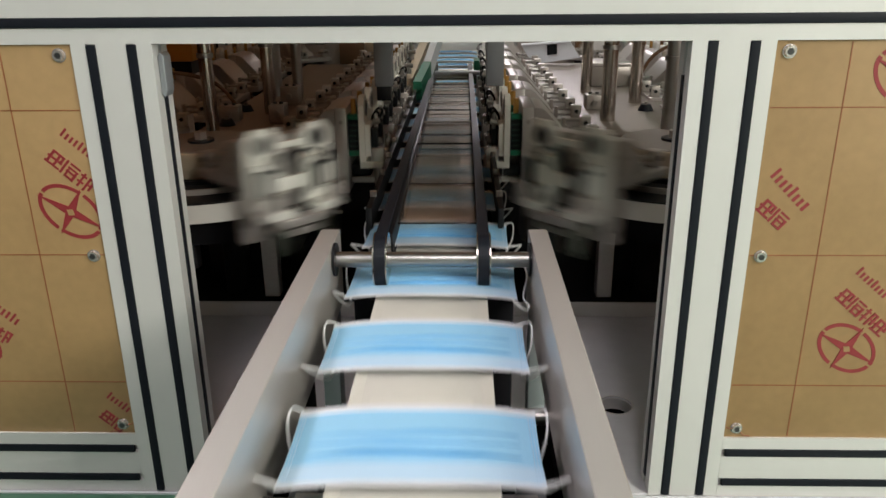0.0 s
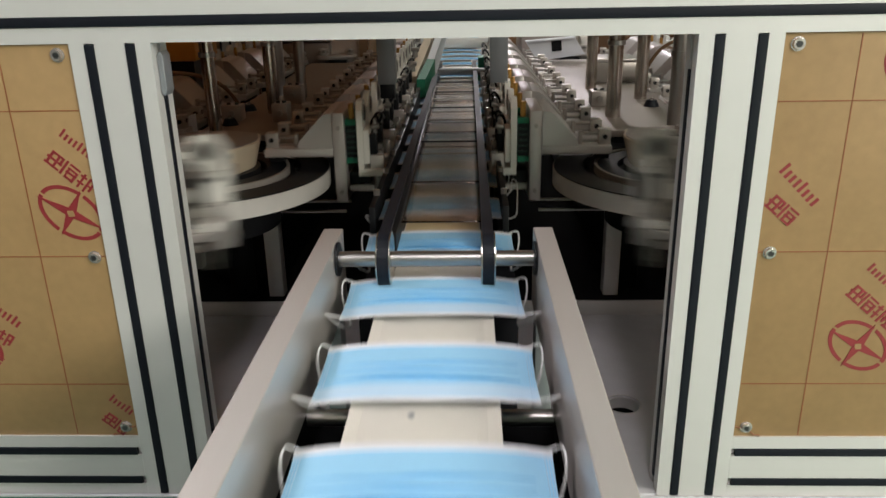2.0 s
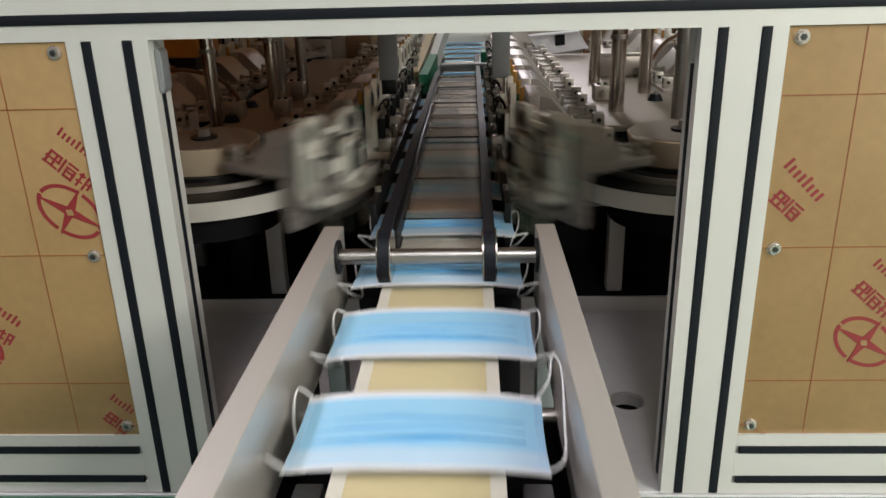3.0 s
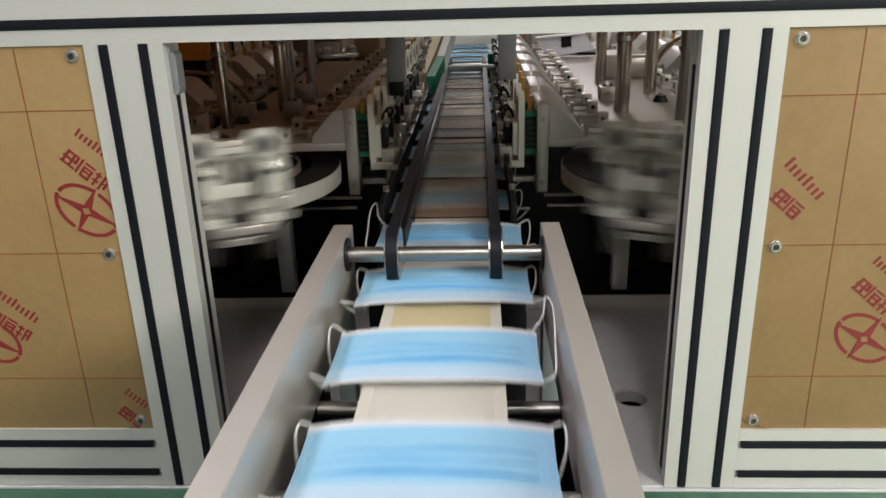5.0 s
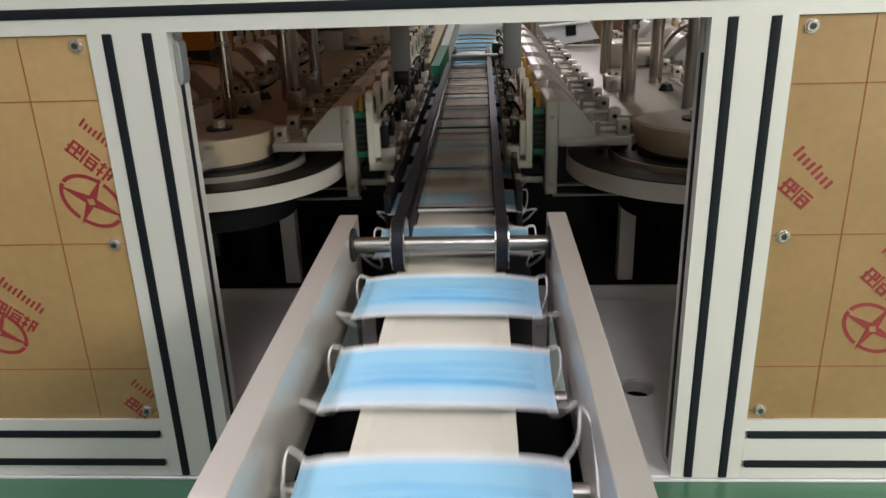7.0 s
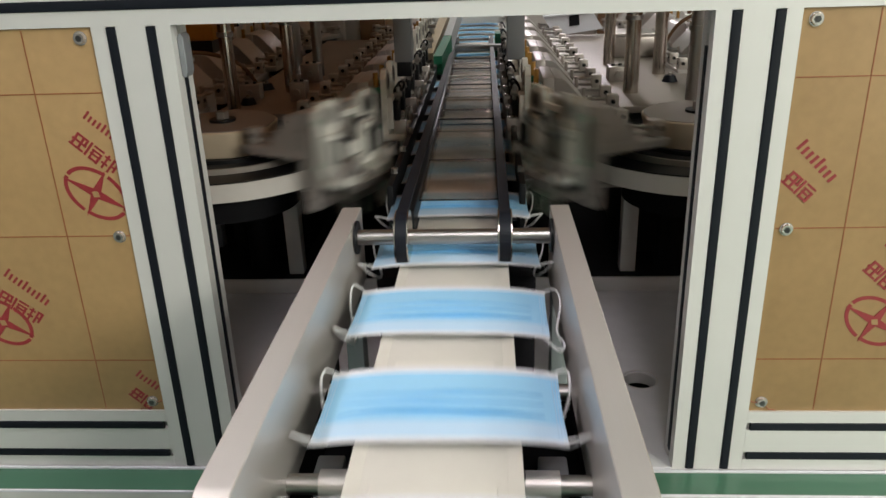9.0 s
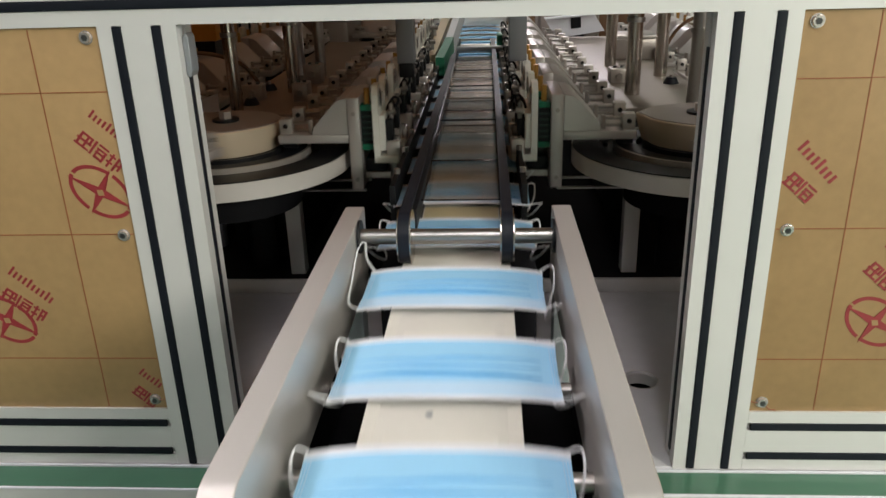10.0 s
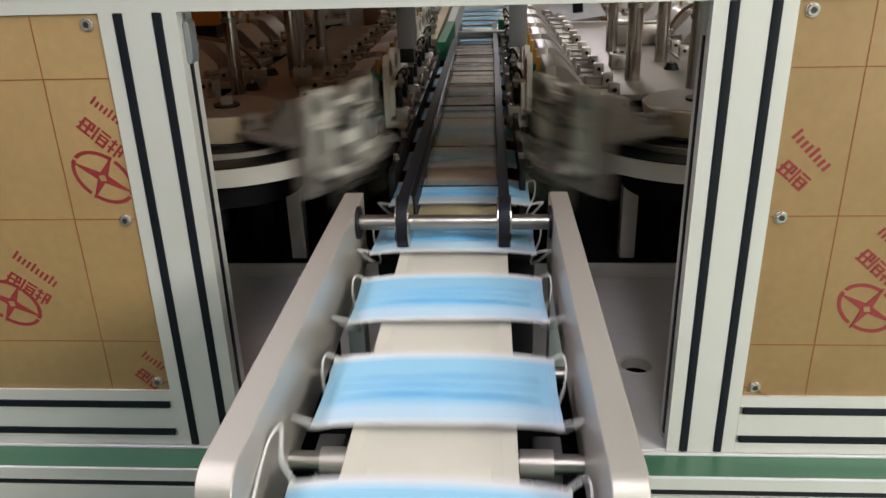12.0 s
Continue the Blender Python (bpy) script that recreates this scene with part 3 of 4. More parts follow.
for x0, x1 in ((-0.0505, -0.0415), (0.0595, 0.0685)):
    part("belt_guide", box(B(), x0, x1, 0.10, 1.73, SZ_FAR - 0.014, SZ_FAR + 0.018, 0.001), M_DARK, hold, "black belt guide bar")

for s, x0 in ((-1, -0.082), (1, 0.092)):
    guard = thing("guide_plate", "black steel guide plate with bright bolts beside the belt", "guide plate")
    part("plate", box(B(), x0 - 0.004, x0 + 0.004, 0.20, 1.75, 1.0, 1.085, 0.001), M_DARK, guard)
    for k in range(12):
        y = 0.26 + 0.12 * k
        part("bolt", rod(B(), (x0, y, 1.084), (x0, y, 1.092), 0.005, 6), M_SCREW, guard)
    for y in (0.3, 1.0, 1.7):
        part("stand", box(B(), x0 - 0.01, x0 + 0.01, y, y + 0.03, Z0 + (0.0255 if y > 0.5 else 0.001), 1.0, 0.001), M_GREY, guard)

# Near-black box added to hold the dark of the gap beside the belt.
core = thing("machine_core", "added near-black box that keeps the gap under the belt dark", "machine body")
part("body", box(B(), -0.092, 0.104, 0.10, 1.80, Z0 + 0.027, 0.998, 0.002), M_NEAR_BLACK, core)
cover = thing("belt_cover", "brown tinted clear acrylic cover strip over the belt", "cover")
for k in range(7):
    y, dz = 0.17 + 0.185 * k, 0.0022 * (k % 2)
    part("sheet", box(B(), -0.0413, 0.0593, y, y + 0.19, 1.0735 + dz, 1.0755 + dz), M_TINT, cover, "brown tinted acrylic sheet").visible_shadow = False
# Added thin rods draw the cross lines of the mask and pad gaps.
for k, y in enumerate((0.62, 0.83, 0.98, 1.10, 1.21, 1.30, 1.39)):
    part("cross_wire", rod(B(), (-0.0413, y, 1.0805), (0.0593, y, 1.0805), 0.0016, 8), M_STEEL if k % 2 else M_DARK, cover, "thin rod drawn as a cross line")

# hanging bars
for x in (-0.104, 0.100):
    bar = thing("hanging_bar", "grey anodised bar hanging from the machine roof", "bar", "hanging bars")
    part("bar", box(B(), x - 0.016, x + 0.016, 0.66, 0.70, 1.178, 1.46, 0.0015), M_GREY, bar)
    if x < 0:
        part("nozzle", box(B(), x - 0.013, x + 0.013, 0.664, 0.696, 1.152, 1.1775, 0.001), M_DARK, bar, "black nozzle block")
    part("clamp", box(B(), x - 0.022, x + 0.022, 0.655, 0.705, 1.40, 1.44, 0.002), M_PLATE, bar)
roof = thing("roof_beam", "aluminium beam across the machine roof", "beam")
part("beam", box(B(), -WIDE + 0.04, WIDE - 0.04, 0.65, 0.71, 1.46, 1.50, 0.002), M_FRAME, roof)
for x in (-WIDE, WIDE - 0.04):
    part("riser", box(B(), x, x + 0.04, 0.65, 0.71, Z1 + 0.0805, 1.50, 0.002), M_FRAME, roof)

# feed guides further up the line
guide = thing("feed_guide", "green and white angled feed guide beside the line", "guide")
def leaning(bm):
    """Turns a guide bar towards the belt on its way back."""
    for v in bm.verts:
        v.co.x += 0.1 * (v.co.y - 1.22)
    return bm


part("green_block", leaning(prism(B(), [(1.22, 1.065), (1.22, 1.112), (1.40, 1.142), (1.40, 1.085)], "x", -0.086, -0.064)), M_GREEN, guide, "green nylon block")
part("white_arm", leaning(prism(B(), [(1.401, 1.09), (1.401, 1.143), (1.9, 1.285), (1.9, 1.245)], "x", -0.085, -0.065)), M_HEM, guide, "white metal arm")
part("side_arm", leaning(prism(B(), [(1.28, 1.075), (1.28, 1.112), (1.9, 1.26), (1.9, 1.21)], "x", -0.120, -0.096)), M_CREAM, guide, "cream metal arm")
for y, z in ((1.30, 1.122), (1.42, 1.146), (1.56, 1.174)):
    part("fitting", rod(rod(B(), (-0.101, y, z), (-0.101, y, z + 0.016), 0.007, 12), (-0.112, y, z + 0.02), (-0.09, y, z + 0.02), 0.006, 12), M_STEEL, guide, "bright steel fitting")
guide2 = thing("feed_guide", "small green guide block beside the line", "guide")
part("green_block", box(B(), 0.074, 0.092, 1.55, 1.62, 1.06, 1.128, 0.002), M_GREEN, guide2)

roller = thing("nip_roller", "dark steel roller across the belt", "roller")
part("roller", rod(B(), (-0.075, 1.50, 1.095), (0.093, 1.50, 1.095), 0.010, 24), M_GREY, roller)
for x0, x1 in ((-0.087, -0.0755), (0.0935, 0.105)):
    part("bracket", box(B(), x0, x1, 1.485, 1.515, 0.9985, 1.108, 0.001), M_GREY, roller)

gate = thing("infeed_gate", "pale grey cross plate over the infeed belt with boxes on it", "gate")
part("cross_plate", box(B(), -0.16, 0.19, 2.44, 2.452, 1.072, 1.110, 0.001), M_FRAME, gate)
for x0 in (-0.16, 0.175):
    part("post", box(B(), x0, x0 + 0.015, 2.4525, 2.47, Z0 + 0.0262, 1.110, 0.001), M_FRAME, gate)
part("orange_box", box(B(), 0.02, 0.16, 2.454, 2.50, 1.1102, 1.15, 0.003), M_ORANGE, gate, "orange enamelled box")
part("white_box", box(B(), -0.12, 0.0, 2.454, 2.50, 1.1102, 1.16, 0.003), M_HEM, gate, "white box")
part("brown_box", box(B(), 0.124, 0.15, 2.40, 2.439, 1.075, 1.10, 0.002), M_INNER, gate, "brown block")
infeed = thing("infeed_conveyor", "pale infeed conveyor carrying flat masks", "conveyor")
part("belt", box(B(), -0.10, 0.118, 1.86, 10.6, ZM - 0.008, ZM - 0.003), M_BELT, infeed)
part("deck", box(B(), -0.11, 0.128, 1.87, 10.59, ZM - 0.06, ZM - 0.0085), M_PLATE, infeed)
for y in (2.2, 4.0, 5.8, 7.6, 9.4, 10.5):
    for x in (-0.1, 0.098):
        part("leg", box(B(), x, x + 0.02, y, y + 0.03, Z0 + 0.0255 if y < 2.45 else 0.0, ZM - 0.0605), M_GREY, infeed)

# ---- turrets ----
TY, T_LEFT, T_RIGHT = 0.445, -0.378, 0.376
PITCH = 0.205
R_CHAIN = PITCH / (2 * math.pi / 3)
HEADS = 16
RUN = (HEADS * PITCH - 2 * math.pi * R_CHAIN) / 2
PERIOD = 0.27345


def turret_base(cx, side):
    t = thing("turret", "round black and bright steel turret base on aluminium posts", "turret")
    part("rim", ring(B(), (cx, TY), 0.166, 0.197, 1.046, 1.0725, 96), M_RIM, t, "bright turned steel rim")
    # The rim's top gets a black ring of its own.
    part("rim_cap", ring(B(), (cx, TY), 0.150, 0.1955, 1.0727, 1.0745, 96), M_DARK, t, "black ring plate on top of the rim")
    part("disc", ring(B(), (cx, TY), 0.02, 0.1655, 1.045, 1.064, 96), M_DARK, t, "black steel disc")
    bm = ring(B(), (cx, TY), 0.1265, 0.1315, 1.0645, 1.0775, 96)
    part("groove_ring", bm, M_CLAMP, t, "bright ring")
    part("inner_ring", ring(B(), (cx, TY), 0.095, 0.1262, 1.0645, 1.0755, 96), M_RUBBER, t, "glossy black ring")
    part("collar", ring(B(), (cx, TY), 0.02, 0.085, 1.0645, 1.0793, 64), M_DARK, t)
    for k in range(12):
        a = radians(15 + 30 * k)
        x, y = cx + 0.143 * math.cos(a), TY + 0.143 * math.sin(a)
        part("bolt", rod(B(), (x, y, 1.064), (x, y, 1.069), 0.004, 8), M_SOCKET, t)
    # Black underside and column carry the turret's shade in their colour.
    part("underside", rod(B(), (cx, TY, 0.985), (cx, TY, 1.0445), 0.11, 48), M_MATT, t)
    part("column", rod(B(), (cx, TY + 0.12, Z0 + 0.0262), (cx, TY + 0.12, 0.9855), 0.024, 32), M_MATT, t)
    for y in (TY + 0.04, TY + 0.10):
        part("sensor_rod", rod(B(), (cx - side * 0.10, y, 0.992), (cx - side * 0.215, y, 0.992), 0.003, 10), M_STEEL, t)
    px = -0.307 if side < 0 else 0.297
    part("post", box(B(), px - 0.0138, px + 0.0138, 0.525, 0.553, Z0 + 0.0262, 1.0445, 0.002), M_FRAME, t, "square aluminium post")
    # deck behind the drum
    deck = thing("turret_deck", "grey steel deck plate carrying polished columns", "deck plate")
    part("plate", box(B(), cx - 0.075 - 0.02 * (side > 0), cx + 0.075 + 0.02 * (side < 0) + 0.115 * (side > 0), TY + 0.16, 1.72, 1.088, 1.100, 0.002), M_DECK, deck)
    part("apron", box(B(), cx - 0.07 , cx + 0.07, 0.62, 1.70, Z0 + 0.0262, 1.0875), M_DARK, deck)
    return deck


turret_base(T_LEFT, -1)
turret_base(T_RIGHT, 1)


def column(x, y, r, label, dark=False):
    c = thing("column", label, "column", "steel columns")
    part("shaft", rod(B(), (x, y, 1.1), (x, y, 1.62), r, 24), M_COLUMN if not dark else M_STEEL, c)
    part("joint", ring(B(), (x, y), r + 0.0002, r + 0.0025, 1.235, 1.243, 24), M_STEEL, c)


for x, y, r, dark in ((-0.418, 0.63, 0.0105, 0), (-0.358, 0.83, 0.011, 0), (-0.40, 1.07, 0.0125, 1), (-0.34, 1.03, 0.0105, 1), (0.323, 0.74, 0.0125, 0), (0.335, 1.10, 0.0115, 0), (0.42, 0.95, 0.012, 0), (0.39, 0.54, 0.0115, 1)):
    column(x, y, r * 1.14, "dark steel column standing on the deck" if dark else "polished steel column standing on the deck", bool(dark))


def drum(cx):
    d = thing("turret_drum", "cream coated turret drum with pointed lobes and bolt", "drum", "turret drums")
    pts = []
    for k in range(3):
        for a, r in ((-50, 0.098), (-40, 0.1), (-30, 0.101), (-20, 0.102), (-12, 0.103), (-5, 0.108), (0, 0.113), (5, 0.108), (12, 0.103), (20, 0.102), (30, 0.101), (40, 0.1), (50, 0.098), (60, 0.097)):
            a = radians(a + 120 * k)
            pts.append((0.88 * r * math.cos(a), 0.88 * r * math.sin(a)))
    bm = B()
    levels = [[bm.verts.new((p[0] * f, p[1] * f, z)) for p in pts] for f, z in ((0.86, -0.0165), (0.875, -0.0155), (0.985, 0.022), (0.985, 0.0245), (0.972, 0.026))]
    n = len(pts)
    bm.faces.new(levels[0][::-1]), bm.faces.new(levels[-1])
    for low, high in zip(levels, levels[1:]):
        for k in range(n):
            bm.faces.new((low[k], low[(k + 1) % n], high[(k + 1) % n], high[k]))
    body = part("body", bm, M_CREAM, d)
    # Brown-grey piece paints the brown reflection on the drum's top.
    part("top_plate", prism(B(), [(p[0] * 0.95, p[1] * 0.95) for p in pts], "z", 0.0261, 0.0272), M_DECK, body, "top face with the brown reflection painted in")
    part("washer", rod(B(), (0, 0, 0.0262), (0, 0, 0.031), 0.021, 28), M_DARK, d, "dark steel washer")
    part("bolt", rod(B(), (0, 0, 0.0312), (0, 0, 0.043), 0.0105, 6), M_BRACKET, d, "brown-grey hexagon bolt")
    d.matrix_world = pose(cx, TY, 1.096)
    return d


DRUMS = [(drum(T_LEFT), T_LEFT, -1), (drum(T_RIGHT), T_RIGHT, 1)]


def carriage():
    """One ear-loop head. Local x points outward from the chain, z is height above the floor."""
    c = thing("ear_loop_head", "aluminium ear-loop welding head with two clamp columns", "machine head", "ear-loop heads")
    o, up = 0.008, 0.018
    plate = part("back_plate", box(B(), 0.198 + o, 0.217 + o, -0.062, 0.062, 1.018, 1.164, 0.0015), M_PLATE, c)
    for e in (-1, 1):
        for z in (1.035, 1.14):
            part("plate_bolt", rod(B(), (0.2155, e * 0.0622, z), (0.2155, e * 0.0645, z), 0.0035, 8), M_BRACKET, plate)
    part("shelf", box(B(), 0.094, 0.1975 + o, -0.060, 0.060, 1.0935, 1.1065, 0.001), M_PLATE, c, "grey machined shelf plate")
    part("wedge", prism(B(), [(0.1975 + o, 1.1068), (0.1975 + o, 1.163), (0.186 + o, 1.162), (0.178 + o, 1.157), (0.142 + o, 1.118), (0.140 + o, 1.1068)], "y", -0.059, 0.059, 0.0008), M_PLATE, c, "sloping grey aluminium wedge block")
    for y in (-0.043, 0.043):
        blk = part("insulating_block", box(B(), 0.2175 + o, 0.235 + o, y - 0.010, y + 0.010, 1.072 + up, 1.124 + up, 0.001), M_DARK, c, "black insulating block")
        for k in range(5):
            part("fin", box(B(), 0.2172 + o, 0.2354 + o, y - 0.0105, y + 0.0105, 1.078 + up + 0.009 * k, 1.081 + up + 0.009 * k), M_GREENISH, blk)
        for z in (1.0625, 1.1245):
            part("green_pad", box(B(), 0.2175 + o, 0.2355 + o, y - 0.011, y + 0.011, z + up, z + up + 0.0092, 0.0006), M_GREEN, blk, "green nylon pad")
        col = part("clamp_column", prism(B(), [(y - 0.024, 1.056 + up), (y + 0.024, 1.056 + up), (y + 0.024, 1.150 + up), (y + 0.013, 1.164 + up), (y - 0.013, 1.164 + up), (y - 0.024, 1.150 + up)], "x", 0.2375 + o, 0.247 + o), M_WHITE, c, "pale clamp column with round hole")
        part("hole", rod(B(), (0.2468 + o, y, 1.143 + up), (0.2482 + o, y, 1.143 + up), 0.0112, 24), M_DARK, col, "dark round hole")
        part("hole_bush", ring_x(B(), 0.247 + o, 0.249 + o, y, 1.143 + up, 0.0112, 0.0138), M_STEEL, col, "steel bush")
        part("lower_plate", box(B(), 0.2472 + o, 0.256 + o, y - 0.021, y + 0.021, 1.064 + up, 1.118 + up, 0.0005), M_WHITE, col)
        for dy in (-0.013, 0.013):
            for z in (1.074, 1.108):
                part("bolt", rod(B(), (0.2562 + o, y + dy, z + up), (0.259 + o, y + dy, z + up), 0.0036, 10), M_SOCKET, col)
        part("foot", box(B(), 0.2375 + o, 0.276 + o, y - 0.023, y + 0.023, 1.044 + up, 1.0555 + up, 0.001), M_WHITE, c)
        part("cylinder", rod(rod(B(), (0.266 + o, y, 0.999 + up), (0.266 + o, y, 1.0438 + up), 0.0075, 20), (0.266 + o, y, 0.990 + up), (0.266 + o, y, 0.999 + up), 0.0045, 16), M_STEEL, c, "polished air cylinder")
        part("knob", rod(rod(B(), (0.268 + o, y + 0.01, 1.056 + up), (0.268 + o, y + 0.01, 1.072 + up), 0.0055, 14), (0.268 + o, y + 0.01, 1.072 + up), (0.268 + o, y + 0.01, 1.080 + up), 0.0085, 14), M_SCREW, c, "bright knob")
        # Dark colour stands in for the shade between the head's bright faces.
        part("valve", box(B(), 0.2562 + o, 0.268 + o, y - 0.017, y - 0.003, 1.078 + up, 1.112 + up, 0.002), M_DARK, c)
        part("fitting", rod(rod(B(), (0.258 + o, y + 0.004, 1.118 + up), (0.270 + o, y + 0.004, 1.121 + up), 0.005, 12), (0.264 + o, y + 0.004, 1.108 + up), (0.264 + o, y + 0.004, 1.132 + up), 0.0036, 10), M_STEEL, c, "bright steel fitting")
        part("cap", rod(B(), (0.227 + o, y, 1.1338 + up), (0.227 + o, y, 1.158 + up), 0.0045, 10), M_BRASS, c, "brass cap")
        blk = part("clamp_block", box(B(), 0.096, 0.115, y - 0.010, y + 0.010, 1.1068, 1.131, 0.001), M_CLAMP, c, "grey clamp block")
        part("bore", rod(B(), (0.0958, y, 1.121), (0.0952, y, 1.121), 0.0045, 12), M_DARK, blk)
        for e in (-1, 1):
            part("bolt", rod(B(), (0.1055, y + e * 0.0102, 1.120), (0.1055, y + e * 0.0125, 1.120), 0.004, 8), M_DARK, blk)
        for dz in (0.0, 0.011):
            part("link_rod", rod(B(), (0.115, y, 1.112 + dz), (0.140, y, 1.112 + dz), 0.0026, 10), M_STEEL, c)
        part("link_block", box(B(), 0.1402, 0.147, y - 0.006, y + 0.006, 1.1068, 1.128, 0.001), M_BRACKET, c)
    for e in (-1, 1):
        part("hose", tube(B(), curve_points([(0.262 + o, e * 0.034, 1.112 + up), (0.268 + o, e * 0.03, 1.126 + up), (0.262 + o, e * 0.014, 1.132 + up), (0.254 + o, e * 0.009, 1.120 + up), (0.252 + o, e * 0.008, 1.099 + up)]), 0.0022, 6), M_RUBBER, c, "black air hose")
        part("side_block", box(B(), 0.2562 + o, 0.278 + o, e * 0.056 - 0.007, e * 0.056 + 0.007, 1.0442 + up, 1.078 + up, 0.002), M_PLATE, c)
        part("guide_pin", rod(B(), (0.279 + o, e * 0.03, 0.996 + up), (0.279 + o, e * 0.03, 1.0315 + up), 0.0035, 10), M_COLUMN, c)
    part("upper_bar", box(B(), 0.2385 + o, 0.2455 + o, -0.0188, 0.0188, 1.134 + up, 1.143 + up, 0.001), M_WHITE, c)
    part("middle_bar", box(B(), 0.2385 + o, 0.248 + o, -0.0188, 0.0188, 1.076 + up, 1.094 + up, 0.001), M_WHITE, c)
    part("cross_bar", box(B(), 0.258 + o, 0.280 + o, -0.040, 0.040, 1.032 + up, 1.0435 + up, 0.001), M_PLATE, c, "bright cross bar")
    # Also dark to carry the shade of the gap below the columns.
    part("lower_body", box(B(), 0.2175 + o, 0.252 + o, -0.034, 0.034, 1.0225 + up, 1.0435 + up, 0.003), M_DARK, c)
    part("lower_bar", box(B(), 0.2175 + o, 0.262 + o, -0.038, 0.038, 1.012 + up, 1.022 + up, 0.001), M_PLATE, c, "bright lower bar")
    part("chain_link", box(B(), 0.094, 0.118, -0.035, 0.035, 1.080, 1.0932, 0.002), M_DARK, c)
    return c


first = carriage()
CARRIAGES = [(first if (k == 0 and s < 0) else copy_thing(first, pose(0, 0, 0)), k, s) for s in (-1, 1) for k in range(HEADS)]

# ---- clutter behind the turrets ----
def housing(name, label, category, x0, x1, y0, y1, z0, z1, mat, bev=0.006, lid=None):
    h = thing(name, label, category)
    part("body", box(B(), x0, x1, y0, y1, z0, z1, bev), mat, h)
    if lid:
        part("lid", box(B(), x0 - 0.004, x1 + 0.004, y0 - 0.004, y1 + 0.004, z1 + 0.0005, z1 + 0.012, 0.003), lid, h)
    part("base", box(B(), x0 + 0.01, x1 - 0.01, y0 + 0.01, y1 - 0.01, Z0 + 0.0262, z0 - 0.0005), M_DARK, h)
    return h


housing("motor_housing", "orange enamelled motor housing in the machine", "motor", -0.72, -0.56, 0.98, 1.14, 1.19, 1.27, M_ORANGE)
housing("feeder_box", "cream metal feeder box with lid", "feeder", -0.74, -0.60, 0.66, 0.94, 1.06, 1.15, M_CREAM, 0.01, M_WHITE)
housing("feeder_box", "cream metal feeder box with lid", "feeder", -0.30, -0.17, 1.95, 2.2, 1.05, 1.17, M_CREAM, 0.02, M_WHITE)
housing("feeder_box", "grey metal feeder box with lid", "feeder", 0.22, 0.42, 1.9, 2.15, 1.02, 1.18, M_DECK, 0.02, M_BRACKET)
housing("feeder_box", "pale metal feeder box with lid", "feeder", 0.58, 0.74, 0.95, 1.4, 1.06, 1.17, M_CREAM, 0.008, M_WHITE)
housing("feeder_box", "brown-grey metal feeder box with lid", "feeder", -0.6, -0.42, 1.9, 2.2, 1.0, 1.15, M_DECK, 0.02, M_BRACKET)

for pts, r, lab in (
    ([(-0.62, 0.75, 1.165), (-0.54, 0.78, 1.19), (-0.47, 0.84, 1.16), (-0.44, 0.88, 1.102)], 0.004, "brown-grey air hose looped over the deck"),
    ([(0.60, 1.0, 1.185), (0.54, 1.02, 1.22), (0.48, 1.06, 1.19), (0.45, 1.12, 1.102)], 0.004, "brown-grey air hose looped over the deck"),
):
    h = thing("air_hose", lab, "hose", "air hoses")
    part("hose", tube(B(), curve_points(pts), r, 8), M_INNER, h)
    part("fitting", rod(B(), (pts[-1][0], pts[-1][1], 1.1003), (pts[-1][0], pts[-1][1], 1.112), 0.007, 12), M_SCREW, h)
for x0, x1, y0, y1, z1 in ((-0.335, -0.305, 0.72, 0.76, 1.135), (-0.44, -0.40, 0.74, 0.77, 1.13), (-0.36, -0.32, 0.93, 0.97, 1.14), (0.30, 0.335, 0.86, 0.9, 1.13)):
    v = thing("valve_block", "small brown-grey metal valve block with bolts on the deck", "valve block", "valve blocks")
    part("body", box(B(), x0, x1, y0, y1, 1.1003, z1, 0.0015), M_BRACKET, v)
    for e in (0.3, 0.7):
        part("bolt", rod(B(), (x0 + (x1 - x0) * e, (y0 + y1) / 2, z1), (x0 + (x1 - x0) * e, (y0 + y1) / 2, z1 + 0.004), 0.004, 8), M_SOCKET, v)
    part("port", rod(B(), ((x0 + x1) / 2, y0 - 0.006, (1.1 + z1) / 2), ((x0 + x1) / 2, y0, (1.1 + z1) / 2), 0.006, 14), M_STEEL, v)

# black knobs, pale box and white bracket on the decks
for x, y in ((0.422, 0.85), (0.425, 0.66), (-0.418, 0.86), (-0.412, 0.70)):
    k = thing("deck_knob", "black knob with bright pin on the deck", "knob", "deck knobs")
    part("body", rod(B(), (x, y, 1.1003), (x, y, 1.113), 0.016, 20, 0.010), M_RUBBER, k)
    part("pin", rod(B(), (x, y, 1.1132), (x, y, 1.118), 0.004, 12), M_SCREW, k, "bright pin")
bent = thing("deflector_plate", "pale bent metal deflector plate beside the deck", "plate")
part("blade", prism(B(), [(-0.575, 1.060), (-0.463, 1.095), (-0.463, 1.130), (-0.575, 1.090)], "y", 0.66, 0.664), M_HEM, bent)
part("foot", box(B(), -0.52, -0.49, 0.6645, 0.69, Z0 + 0.0262, 1.095, 0.001), M_GREY, bent)
cabinet = thing("terminal_box", "pale grey terminal box with lid standing on the deck", "box")
part("body", box(B(), 0.362, 0.462, 1.20, 1.31, 1.1003, 1.150, 0.004), M_BRACKET, cabinet)
part("lid", box(B(), 0.360, 0.464, 1.198, 1.312, 1.1505, 1.158, 0.002), M_PLATE, cabinet)
bracket = thing("back_bracket", "white slanted metal hood with a dark square window", "hood")
outer = [(0.222, 1.158), (0.372, 1.169), (0.404, 1.120), (0.258, 1.1005)]
